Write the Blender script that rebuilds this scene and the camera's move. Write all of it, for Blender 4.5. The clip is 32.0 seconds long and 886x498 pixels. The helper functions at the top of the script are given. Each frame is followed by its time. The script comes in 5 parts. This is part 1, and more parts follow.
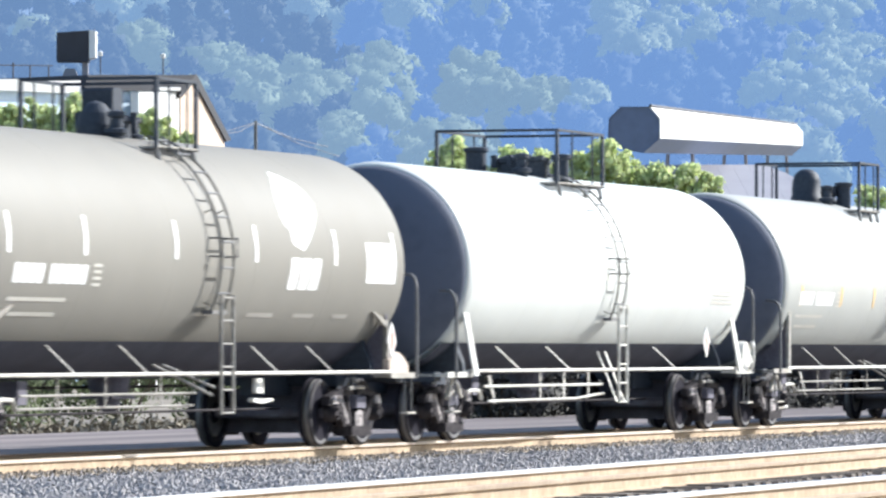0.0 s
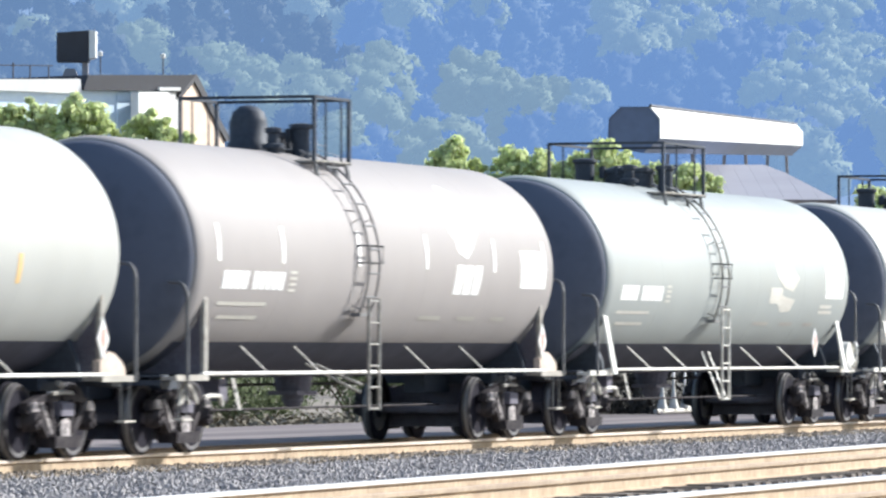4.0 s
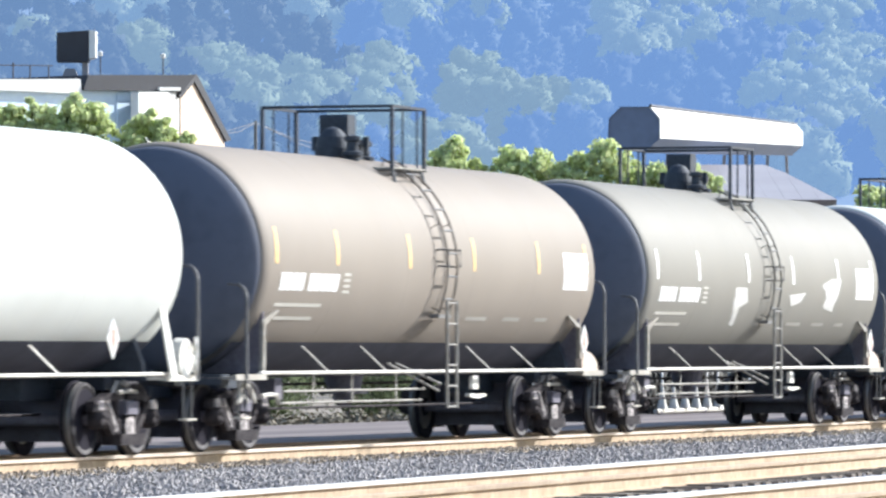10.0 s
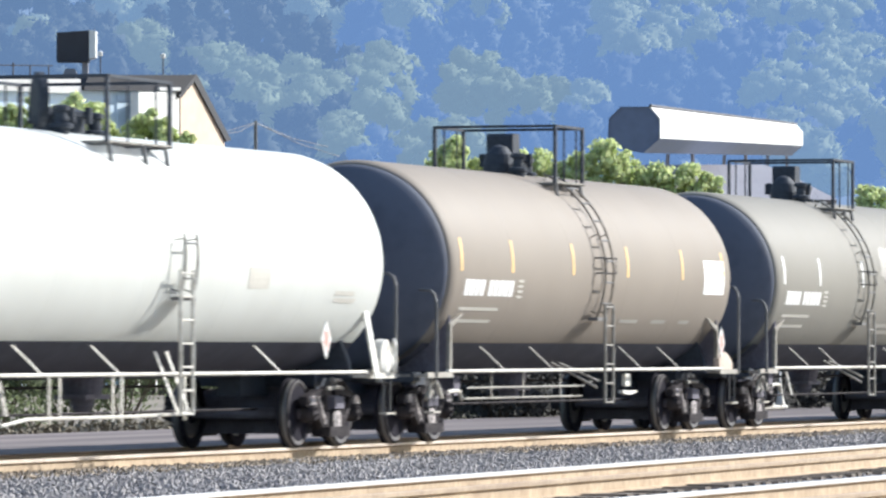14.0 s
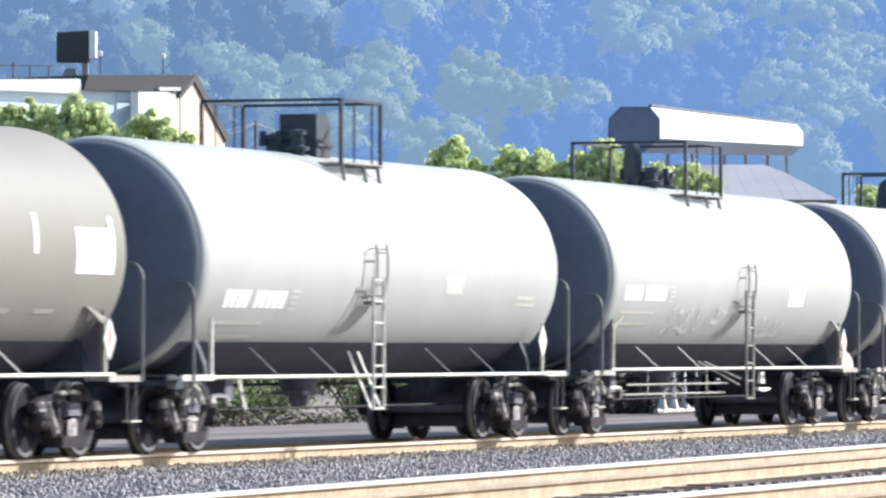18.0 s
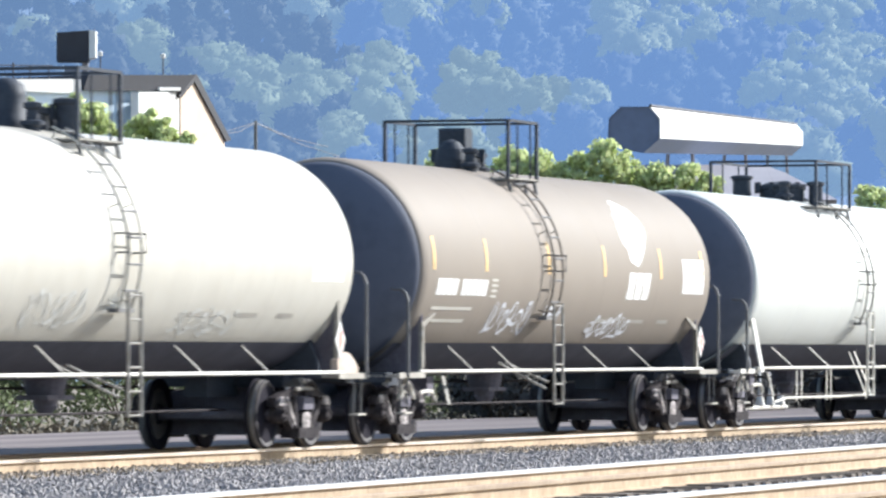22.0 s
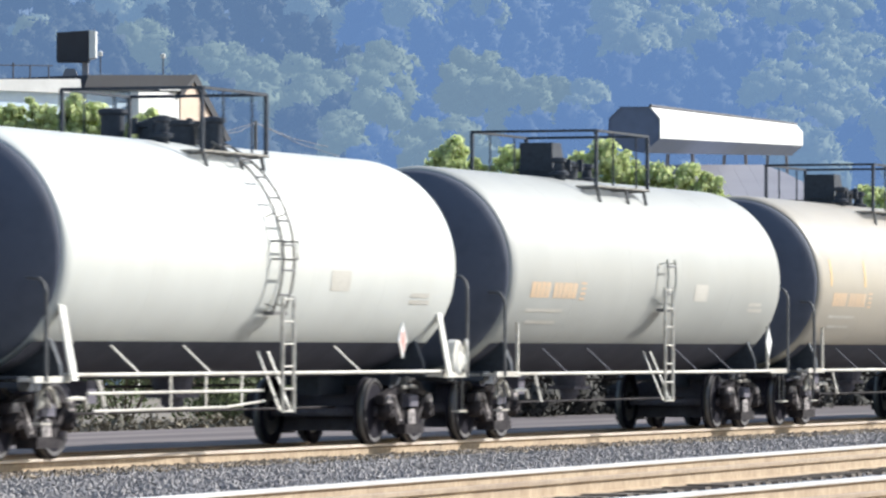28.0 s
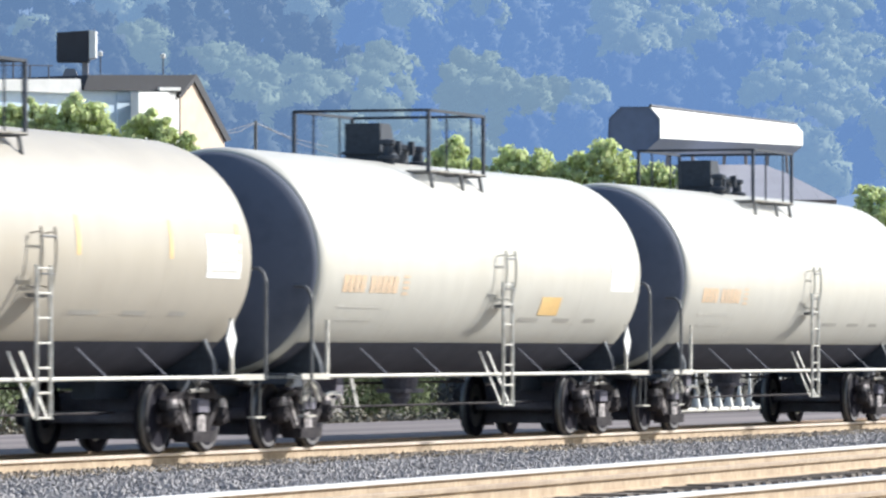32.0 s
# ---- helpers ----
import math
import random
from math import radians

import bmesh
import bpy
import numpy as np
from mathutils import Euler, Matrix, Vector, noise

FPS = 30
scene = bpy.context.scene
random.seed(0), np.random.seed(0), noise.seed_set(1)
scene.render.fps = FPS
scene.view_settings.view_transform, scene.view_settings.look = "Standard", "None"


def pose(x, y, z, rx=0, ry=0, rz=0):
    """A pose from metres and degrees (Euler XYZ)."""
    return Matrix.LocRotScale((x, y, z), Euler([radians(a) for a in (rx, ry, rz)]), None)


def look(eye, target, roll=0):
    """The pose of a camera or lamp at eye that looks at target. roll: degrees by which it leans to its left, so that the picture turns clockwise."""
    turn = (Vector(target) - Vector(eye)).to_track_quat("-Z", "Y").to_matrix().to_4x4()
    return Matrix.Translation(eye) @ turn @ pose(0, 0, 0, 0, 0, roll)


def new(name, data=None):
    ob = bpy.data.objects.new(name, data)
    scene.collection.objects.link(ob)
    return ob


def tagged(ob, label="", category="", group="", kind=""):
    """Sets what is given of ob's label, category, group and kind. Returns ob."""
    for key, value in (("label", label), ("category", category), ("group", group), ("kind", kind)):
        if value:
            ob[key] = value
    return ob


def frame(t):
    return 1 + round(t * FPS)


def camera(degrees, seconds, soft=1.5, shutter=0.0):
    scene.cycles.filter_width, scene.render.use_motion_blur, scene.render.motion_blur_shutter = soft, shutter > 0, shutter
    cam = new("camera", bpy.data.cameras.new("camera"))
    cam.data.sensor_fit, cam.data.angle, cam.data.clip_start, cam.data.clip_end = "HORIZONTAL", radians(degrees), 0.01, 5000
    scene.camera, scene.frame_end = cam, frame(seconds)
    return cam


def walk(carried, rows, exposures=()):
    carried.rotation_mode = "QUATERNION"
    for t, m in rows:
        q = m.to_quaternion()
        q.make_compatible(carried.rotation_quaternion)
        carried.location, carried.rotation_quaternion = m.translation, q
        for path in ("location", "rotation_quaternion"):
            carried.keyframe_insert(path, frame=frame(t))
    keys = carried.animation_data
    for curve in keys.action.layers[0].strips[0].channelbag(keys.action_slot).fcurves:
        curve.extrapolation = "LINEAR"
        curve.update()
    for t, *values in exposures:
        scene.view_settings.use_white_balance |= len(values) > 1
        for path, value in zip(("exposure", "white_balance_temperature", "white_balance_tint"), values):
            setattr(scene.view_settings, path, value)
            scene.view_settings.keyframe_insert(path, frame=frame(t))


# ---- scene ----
# Plan: x runs along the railway (the train comes from +x), y away from the camera, z = 0 at the sleepers.
TURN = 18.46                      # degrees between the view and the railway
CAM_Y, CAM_Z = -28.6, 1.42
cam = camera(8.63, 32.0, soft=2.4, shutter=0.35)
VIEW = pose(0, CAM_Y, CAM_Z, 91.0, 0, TURN - 90)
STOPS = [(0, 0.86), (1, 0.52), (2, 0.35), (3, 0.65), (4.5, 0.75), (6, 0.82), (7, 0.62), (8, 0.56), (9, 0.6), (10, 0.87), (11, 0.97), (12, 0.95), (13, 0.78), (14, 0.62), (15.5, 0.78),
         (17, 1.0), (18, 0.82), (19, 0.62), (20, 0.58), (21, 0.66), (22, 0.76), (23, 0.83), (24, 0.57), (25, 0.34), (26, 0.40), (27.5, 0.42), (29, 0.45), (30, 0.55), (31, 0.62), (32, 0.60)]
EXPOSE = [(t, 0.51 + stops, 6250 - 450 * (stops - 0.6), 9) for t, stops in STOPS]
walk(cam, [(0, VIEW), (32, VIEW)], EXPOSE)

# world, sun
SUN = Vector((0.66, -0.55, 0.51)).normalized()
SUN_EL = math.asin(SUN.z)
world = bpy.data.worlds.new("sky")
scene.world = world
world.use_nodes = True
wn = world.node_tree.nodes
sky = wn.new("ShaderNodeTexSky")
sky.sky_type, sky.sun_disc = "NISHITA", False
sky.sun_elevation, sky.sun_rotation = SUN_EL, math.atan2(SUN.x, SUN.y)
world.node_tree.links.new(sky.outputs[0], wn["Background"].inputs[0])
wn["Background"].inputs[1].default_value = 0.09
sun_data = bpy.data.lights.new("sun", "SUN")
sun_data.energy, sun_data.angle, sun_data.color = 3.9, radians(0.55), (1.0, 0.965, 0.91)
sun = new("sun", sun_data)
sun.matrix_world = look(SUN * 60, (0, 0, 0))


# ---- materials ----
def rgb(c):
    return (c[0], c[1], c[2], 1.0)


def material(name, c, c2=None, rough=0.6, metal=0.0, grain=8.0, blotch=0.7, bump=0.15, island=0.0, glow=0.0, glow_c=None, streak=0.0, spec=0.5, along=0.0):
    """Paint or stone with variation at two scales, a fine relief, and an uneven gloss."""
    m = bpy.data.materials.new(name)
    m.use_nodes = True
    n, ln = m.node_tree.nodes, m.node_tree.links
    b = n["Principled BSDF"]
    c2 = c2 or tuple(0.72 * v for v in c)
    co = n.new("ShaderNodeTexCoord")
    mp = n.new("ShaderNodeMapping")
    ln.new(co.outputs["Object"], mp.inputs[0])
    if streak:
        mp.inputs["Scale"].default_value = (1.0, 1.0, streak)
    if along:
        mp.inputs["Scale"].default_value = (along, 1.0, 1.0)
    fine, big = n.new("ShaderNodeTexNoise"), n.new("ShaderNodeTexNoise")
    fine.inputs["Scale"].default_value, fine.inputs["Detail"].default_value = grain, 6
    big.inputs["Scale"].default_value, big.inputs["Detail"].default_value = blotch, 4
    for q in (fine, big):
        ln.new(mp.outputs[0], q.inputs["Vector"])
    add = n.new("ShaderNodeMath")
    add.operation = "MULTIPLY"
    ln.new(fine.outputs[0], add.inputs[0])
    ln.new(big.outputs[0], add.inputs[1])
    ramp = n.new("ShaderNodeValToRGB")
    ramp.color_ramp.elements[0].position, ramp.color_ramp.elements[1].position = 0.12, 0.34
    ramp.color_ramp.elements[0].color, ramp.color_ramp.elements[1].color = rgb(c2), rgb(c)
    ln.new(add.outputs[0], ramp.inputs[0])
    col = ramp.outputs[0]
    if island:
        g = n.new("ShaderNodeNewGeometry")
        hsv = n.new("ShaderNodeHueSaturation")
        mr = n.new("ShaderNodeMapRange")
        mr.inputs["To Min"].default_value, mr.inputs["To Max"].default_value = 1 - island, 1 + island
        ln.new(g.outputs["Random Per Island"], mr.inputs[0])
        ln.new(mr.outputs[0], hsv.inputs["Value"])
        ln.new(col, hsv.inputs["Color"])
        col = hsv.outputs[0]
    ln.new(col, b.inputs["Base Color"])
    rr = n.new("ShaderNodeMapRange")
    rr.inputs["To Min"].default_value, rr.inputs["To Max"].default_value = max(0.05, rough - 0.12), min(1, rough + 0.12)
    ln.new(fine.outputs[0], rr.inputs[0])
    ln.new(rr.outputs[0], b.inputs["Roughness"])
    b.inputs["Metallic"].default_value = metal
    b.inputs["Specular IOR Level"].default_value = spec
    if bump:
        bp = n.new("ShaderNodeBump")
        bp.inputs["Strength"].default_value, bp.inputs["Distance"].default_value = bump, 0.02
        ln.new(fine.outputs[0], bp.inputs["Height"])
        ln.new(bp.outputs[0], b.inputs["Normal"])
    if glow:
        b.inputs["Emission Color"].default_value = rgb(glow_c or c)
        b.inputs["Emission Strength"].default_value = glow
    return m


BROWN = material("brown_grey_paint", (0.250, 0.217, 0.183), (0.229, 0.198, 0.167), 0.6, grain=1.8, blotch=0.5, bump=0.02, streak=0.8, spec=0.15)
TAUPE = material("taupe_paint", (0.222, 0.210, 0.184), (0.204, 0.193, 0.169), 0.6, grain=1.8, blotch=0.5, bump=0.02, streak=0.8, spec=0.15)
MAUVE = material("mauve_grey_paint", (0.300, 0.278, 0.266), (0.278, 0.257, 0.246), 0.6, grain=1.8, blotch=0.5, bump=0.02, streak=0.8, spec=0.15)
WHITE = material("white_paint", (0.57, 0.58, 0.545), (0.529, 0.537, 0.502), 0.45, grain=1.6, blotch=0.45, bump=0.02, streak=0.8)
GREY = material("mid_grey_paint", (0.300, 0.318, 0.305), (0.277, 0.293, 0.280), 0.5, grain=1.8, blotch=0.5, bump=0.02, streak=0.8, spec=0.25)
SILVER = material("light_grey_paint", (0.375, 0.379, 0.355), (0.341, 0.343, 0.320), 0.5, grain=1.6, blotch=0.5, bump=0.02, streak=0.8, spec=0.3)
CREAM = material("cream_paint", (0.49, 0.47, 0.415), (0.437, 0.416, 0.363), 0.42, grain=3, blotch=0.5, bump=0.02, streak=0.7, spec=0.3)
TAN = material("tan_paint", (0.385, 0.348, 0.288), (0.345, 0.309, 0.253), 0.42, grain=3, blotch=0.5, bump=0.02, streak=0.7, spec=0.3)
# dark blue-grey that paints the shade under the barrels; slim cars' brackets share it
UNDER = material("belly_shade_and_bracket_dark", (0.084, 0.087, 0.112), (0.062, 0.064, 0.082), 0.8, grain=6, blotch=1, bump=0.1, spec=0.15)
BLACK = material("black_steel", (0.058, 0.068, 0.086), (0.040, 0.046, 0.058), 0.6, grain=14, bump=0.1, spec=0.15)
GRIME = material("brake_dust", (0.165, 0.157, 0.188), (0.115, 0.108, 0.130), 0.8, grain=18, blotch=3, bump=0.3, spec=0.15)
# dusty steel, much paler than the frames to paint in their sunlit glints
DUSTGLINT = material("dusty_glint_steel", (0.50, 0.455, 0.44), (0.040, 0.036, 0.040), 0.8, grain=12, blotch=6, bump=0.3, spec=0.15)
RIM = material("worn_rim_face", (0.048, 0.042, 0.044), (0.014, 0.012, 0.015), 0.75, grain=5, blotch=5, bump=0.05)
TREAD = material("worn_wheel_tread", (0.22, 0.21, 0.205), (0.11, 0.105, 0.10), 0.45, 0.4, grain=14, bump=0.05)
# bluish near-black that puts the shade on the wheels into their colour
WHEELS = material("shade_dark_wheel_plate", (0.024, 0.022, 0.030), (0.016, 0.015, 0.021), 0.85, grain=14, blotch=2, bump=0.1, spec=0.06)
CAST = material("dusty_cast_steel", (0.060, 0.053, 0.055), (0.018, 0.016, 0.020), 0.75, grain=7, blotch=5, bump=0.3, spec=0.08)
PIPE = material("pale_pipe_paint", (0.62, 0.60, 0.54), (0.40, 0.37, 0.32), 0.5, grain=10, bump=0.05)
CREAMPAINT = material("cream_guard_paint", (0.56, 0.47, 0.40), (0.40, 0.31, 0.25), 0.5, grain=8, bump=0.05)
STRAP = material("white_plate_paint", (0.74, 0.73, 0.68), (0.52, 0.49, 0.43), 0.5, grain=8, bump=0.05)
DECKPIPE = material("dusty_deck_paint", (0.42, 0.40, 0.36), (0.26, 0.24, 0.21), 0.5, grain=10, bump=0.05)
GREYPIPE = material("grey_pipe_paint", (0.30, 0.285, 0.255), (0.18, 0.165, 0.145), 0.5, grain=10, bump=0.05)
DARKPIPE = material("dark_grey_pipe", (0.15, 0.15, 0.155), (0.09, 0.09, 0.09), 0.5, grain=10, bump=0.05)
STENCIL = material("white_stencil", (0.80, 0.80, 0.78), (0.66, 0.65, 0.62), 0.5, grain=20, bump=0.0)
FADED = material("faded_stencil", (0.52, 0.50, 0.45), (0.40, 0.38, 0.33), 0.55, grain=20, bump=0.0)
AMBER = material("amber_reflective_tape", (0.74, 0.50, 0.20), (0.60, 0.38, 0.14), 0.4, grain=20, bump=0.0)
ORANGE = material("orange_stencil", (0.62, 0.43, 0.26), (0.54, 0.43, 0.32), 0.5, grain=20, bump=0.0)
RED = material("faded_red_placard_print", (0.62, 0.26, 0.22), (0.50, 0.19, 0.16), 0.5, grain=20, bump=0.0)
STEELTOP = material("polished_rail_head", (0.74, 0.74, 0.74), (0.58, 0.57, 0.56), 0.35, 0.25, grain=20, bump=0.02)
# dark navy base puts the shade on the tank ends into their colour
HEADS = material("head_shade_dark", (0.110, 0.122, 0.158), (0.086, 0.095, 0.122), 0.7, grain=3, blotch=0.6, bump=0.03, spec=0.15)
RAILSIDE = material("pale_dusty_rail_side", (0.46, 0.355, 0.240), (0.31, 0.225, 0.145), 0.85, grain=9, blotch=1.5, bump=0.2)
PALEHEAD = material("dull_tan_rail_head", (0.38, 0.29, 0.20), (0.26, 0.19, 0.13), 0.7, grain=9, blotch=1.5, bump=0.1)
BRIGHTHEAD = material("wheel_polished_rail_head", (0.66, 0.58, 0.50), (0.46, 0.38, 0.32), 0.45, 0.2, grain=20, bump=0.02)
# dark brown base paints the train's shadow onto the far rail head
SHADEHEAD = material("shade_dark_rail_head", (0.20, 0.125, 0.075), (0.10, 0.06, 0.04), 0.85, grain=20, blotch=4, bump=0.3)


# ---- tools ----
def put(name, mesh, parent=None, m=None, label=""):
    ob = new(name, mesh)
    if parent is not None:
        ob.parent = parent
    if m is not None:
        ob.matrix_basis = m
    if label:
        tagged(ob, label)
    return ob


def to_mesh(name, bm, mat, smooth=False):
    me = bpy.data.meshes.new(name)
    bm.normal_update()
    bm.to_mesh(me)
    bm.free()
    me.materials.append(mat)
    if smooth:
        for p in me.polygons:
            p.use_smooth = True
    return me


def part(name, bm, mat, parent, label="", smooth=False, m=None):
    return put(name, to_mesh(name, bm, mat, smooth), parent, m, label)


def box(bm, x0, x1, y0, y1, z0, z1, m=None):
    v = [bm.verts.new((x, y, z)) for z in (z0, z1) for y in (y0, y1) for x in (x0, x1)]
    for f in ((0, 2, 3, 1), (4, 5, 7, 6), (0, 1, 5, 4), (2, 6, 7, 3), (0, 4, 6, 2), (1, 3, 7, 5)):
        bm.faces.new([v[i] for i in f])
    if m is not None:
        bmesh.ops.transform(bm, matrix=m, verts=v)
    return v


def ring(c, ax, r, n, up=None):
    ax = Vector(ax).normalized()
    u = ax.cross(Vector(up or ((0, 0, 1) if abs(ax.z) < 0.9 else (1, 0, 0)))).normalized()
    w = ax.cross(u)
    return [Vector(c) + r * (math.cos(a) * u + math.sin(a) * w) for a in (2 * math.pi * i / n for i in range(n))]


def tube(bm, pts, r, n=6):
    """A round bar through the points, with closed ends."""
    pts = [Vector(p) for p in pts]
    rows = []
    for i, p in enumerate(pts):
        a, b = pts[max(0, i - 1)], pts[min(len(pts) - 1, i + 1)]
        rows.append([bm.verts.new(q) for q in ring(p, b - a, r, n, (0.13, 0.31, 0.94) if abs((b - a).normalized().z) < 0.9 else (1, 0.1, 0))])
    for s, t in zip(rows, rows[1:]):
        for k in range(n):
            bm.faces.new((s[k], s[(k + 1) % n], t[(k + 1) % n], t[k]))
    bm.faces.new(list(reversed(rows[0])))
    bm.faces.new(rows[-1])


def lathe(bm, prof, axis="x", n=32, c=(0, 0, 0)):
    """Turns a profile of (along, radius) about an axis through c."""
    rows = []
    for a, r in prof:
        row = []
        for k in range(n):
            t = 2 * math.pi * k / n
            p = {"x": (a, r * math.cos(t), r * math.sin(t)), "y": (r * math.sin(t), a, r * math.cos(t)), "z": (r * math.cos(t), r * math.sin(t), a)}[axis]
            row.append(bm.verts.new(Vector(p) + Vector(c)))
        rows.append(row)
    for s, t in zip(rows, rows[1:]):
        for k in range(n):
            bm.faces.new((s[k], s[(k + 1) % n], t[(k + 1) % n], t[k]))
    bm.faces.new(list(reversed(rows[0])))
    bm.faces.new(rows[-1])


def prism(bm, outline, y0, y1, plane="xz"):
    """A plate with an outline in xz, its thickness along y (or outline in yz, thickness along x)."""
    def pt(a, b, t):
        return (a, t, b) if plane == "xz" else (t, a, b)
    s = [bm.verts.new(pt(a, b, y0)) for a, b in outline]
    t = [bm.verts.new(pt(a, b, y1)) for a, b in outline]
    n = len(outline)
    for k in range(n):
        bm.faces.new((s[k], s[(k + 1) % n], t[(k + 1) % n], t[k]))
    bm.faces.new(list(reversed(s)))
    bm.faces.new(t)
    bmesh.ops.recalc_face_normals(bm, faces=bm.faces[-n - 2:] if len(bm.faces) > n + 2 else list(bm.faces))


CACHE = {}


def cached(key, make):
    if key not in CACHE:
        CACHE[key] = make()
    return CACHE[key]


def shape(key, mat, fill, smooth=False):
    """A shared mesh, filled once by fill(bm)."""
    def make():
        bm = bmesh.new()
        fill(bm)
        bmesh.ops.recalc_face_normals(bm, faces=list(bm.faces))
        return to_mesh(key, bm, mat, smooth)
    return cached((key, mat.name), make)


def site(e, n, z=0.0):
    """A place given by metres to the right of and ahead of the camera."""
    a = radians(TURN)
    return Vector((n * math.cos(a) + e * math.sin(a), CAM_Y + n * math.sin(a) - e * math.cos(a), z))


SITE = pose(0, CAM_Y, 0, 0, 0, TURN - 90)


# ---- ground, tracks ----
def ground_material():
    m = material("dirt_and_gravel", (0.24, 0.205, 0.16), (0.14, 0.12, 0.095), 0.95, grain=3.0, blotch=0.12, bump=0.5)
    return m


def sheet(name, rows, mat, label, cat):
    """A strip of ground: rows of (x, [(y, z), ...])."""
    bm = bmesh.new()
    vs = [[bm.verts.new((x, y, z)) for y, z in prof] for x, prof in rows]
    for a, b in zip(vs, vs[1:]):
        for k in range(len(a) - 1):
            bm.faces.new((a[k], b[k], b[k + 1], a[k + 1]))
    bmesh.ops.recalc_face_normals(bm, faces=list(bm.faces))
    if bm.faces[0].normal.z < 0:
        bmesh.ops.reverse_faces(bm, faces=list(bm.faces))
    ob = part(name, bm, mat, None)
    return tagged(ob, label, cat, kind="structure")


DIRT = ground_material()
BALLAST = material("grey_ballast", (0.27, 0.255, 0.25), (0.17, 0.16, 0.158), 0.9, grain=14, blotch=1.5, bump=0.8)
STONES = material("ballast_stone", (0.34, 0.315, 0.305), (0.26, 0.24, 0.235), 0.9, grain=10, bump=0.15, island=0.2)
BROWNSTONES = material("rust_stained_stone", (0.36, 0.29, 0.21), (0.17, 0.135, 0.10), 0.9, grain=10, bump=0.4, island=0.5)
WOOD = material("weathered_sleeper", (0.20, 0.165, 0.13), (0.10, 0.08, 0.065), 0.9, grain=12, blotch=2, bump=0.5)
# near-black stone that paints the train's shadow on the track bed
BEDSHADOW = material("shadow_dark_stone", (0.055, 0.050, 0.052), (0.030, 0.027, 0.029), 0.9, grain=9, blotch=1.5, bump=0.6)
ROAD = material("pale_service_road", (0.200, 0.163, 0.155), (0.050, 0.040, 0.042), 0.95, grain=0.9, blotch=0.35, bump=0.2, along=0.05)
sheet("ground", [(x, [(y, -0.34) for y in (-1500, -400, -60, 0, 60, 400, 4000)]) for x in (-1500, -200, 0, 200, 600, 4500)],
      DIRT, "dry brown yard ground with gravel and dust", "ground")

X0, X1 = 20.0, 175.0


def rail_mesh(bm, y, tilt, top=0.17, head_only=False):
    """Head, web and foot of one rail along the line y + tilt * x."""
    w = 0.042
    prof = [(-w, top), (w, top), (w, top - 0.04), (0.009, top - 0.055), (0.009, top - 0.145), (0.075, top - 0.168),
            (-0.075, top - 0.168), (-0.009, top - 0.145), (-0.009, top - 0.055), (-w, top - 0.04)]
    if head_only:
        prof = [(-w - 0.002, top - 0.036), (w + 0.002, top - 0.036), (w + 0.002, top - 0.004), (w - 0.006, top + 0.003), (-w + 0.006, top + 0.003), (-w - 0.002, top - 0.004)]
    a = [bm.verts.new((X0, y + tilt * X0 + u, z)) for u, z in prof]
    b = [bm.verts.new((X1, y + tilt * X1 + u, z)) for u, z in prof]
    n = len(prof)
    for k in range(n):
        bm.faces.new((a[k], b[k], b[(k + 1) % n], a[(k + 1) % n]))
    bm.faces.new(a)
    bm.faces.new(list(reversed(b)))
    bmesh.ops.recalc_face_normals(bm, faces=list(bm.faces))


def track(yc, tilt, top, side, sleepers, label, heads=(None, None)):
    t = tagged(new("railway_track"), label, "railway track")
    for s, hm in zip((-0.753, 0.753), heads):
        bm = bmesh.new()
        rail_mesh(bm, yc + s, tilt, top)
        r = part("rail", bm, side, t)
        bm = bmesh.new()
        rail_mesh(bm, yc + s, tilt, top, True)
        part("rail_head", bm, hm or STEELTOP, r, "wheel-worn steel rail head")
    bm0 = shape("sleeper", WOOD, lambda bm: box(bm, -0.11, 0.11, -1.3, 1.3, -0.15, 0.0))
    for i in range(sleepers):
        x = 34 + 0.54 * i
        put("sleeper", bm0, t, pose(x, yc + tilt * x + random.uniform(-0.03, 0.03), top - 0.165 + random.uniform(-0.01, 0.01), 0, 0, random.uniform(-1, 1)))
    return t


RAIL = 0.085                      # rail top under the train
# (centre line at x = 0, drift per metre, rail top) of the near tracks
T2, T3 = (-12.87, 0.039), (-15.4, 0.01)
sheet("ballast", [(x, [(-22, -0.33), (-19, -0.06), (-14.8, -0.04), (-12.4, -0.09), (-10, -0.04), (-6.5, -0.10), (-2.4, -0.08), (-1.4, -0.10), (0, -0.11), (2.2, -0.10), (3.4, -0.30)]) for x in np.linspace(X0, X1, 40)],
      BALLAST, "grey crushed-stone ballast between and under the tracks", "ballast")
sheet("service_road", [(x, [(2.2, -0.15), (2.9, -0.03), (11.0, -0.03), (12.6, -0.335)]) for x in np.linspace(X0, 260, 20)], ROAD, "pale dusty service road behind the railway", "road")
# near head bright, far head in the painted shadow colour
track(0, 0, RAIL, RAILSIDE, 240, "dusty steel rails on wooden sleepers under the train", (BRIGHTHEAD, SHADEHEAD))
# dark sheet laid where the train's shadow falls
sheet("bed_shadow", [(x, [(-0.66, -0.10), (-0.60, -0.075), (0.6, -0.07), (2.5, -0.085), (2.6, -0.12)]) for x in np.linspace(X0, X1, 12)], BEDSHADOW, "dark strip between the rails, train shadow painted in", "track bed")
track(T2[0], T2[1], 0.17, RAILSIDE, 200, "steel rails with bright heads beside the train's track", (PALEHEAD, STEELTOP))
track(T3[0], T3[1], 0.17, RAILSIDE, 160, "steel rails with bright heads, outermost track of the yard", (PALEHEAD, STEELTOP))


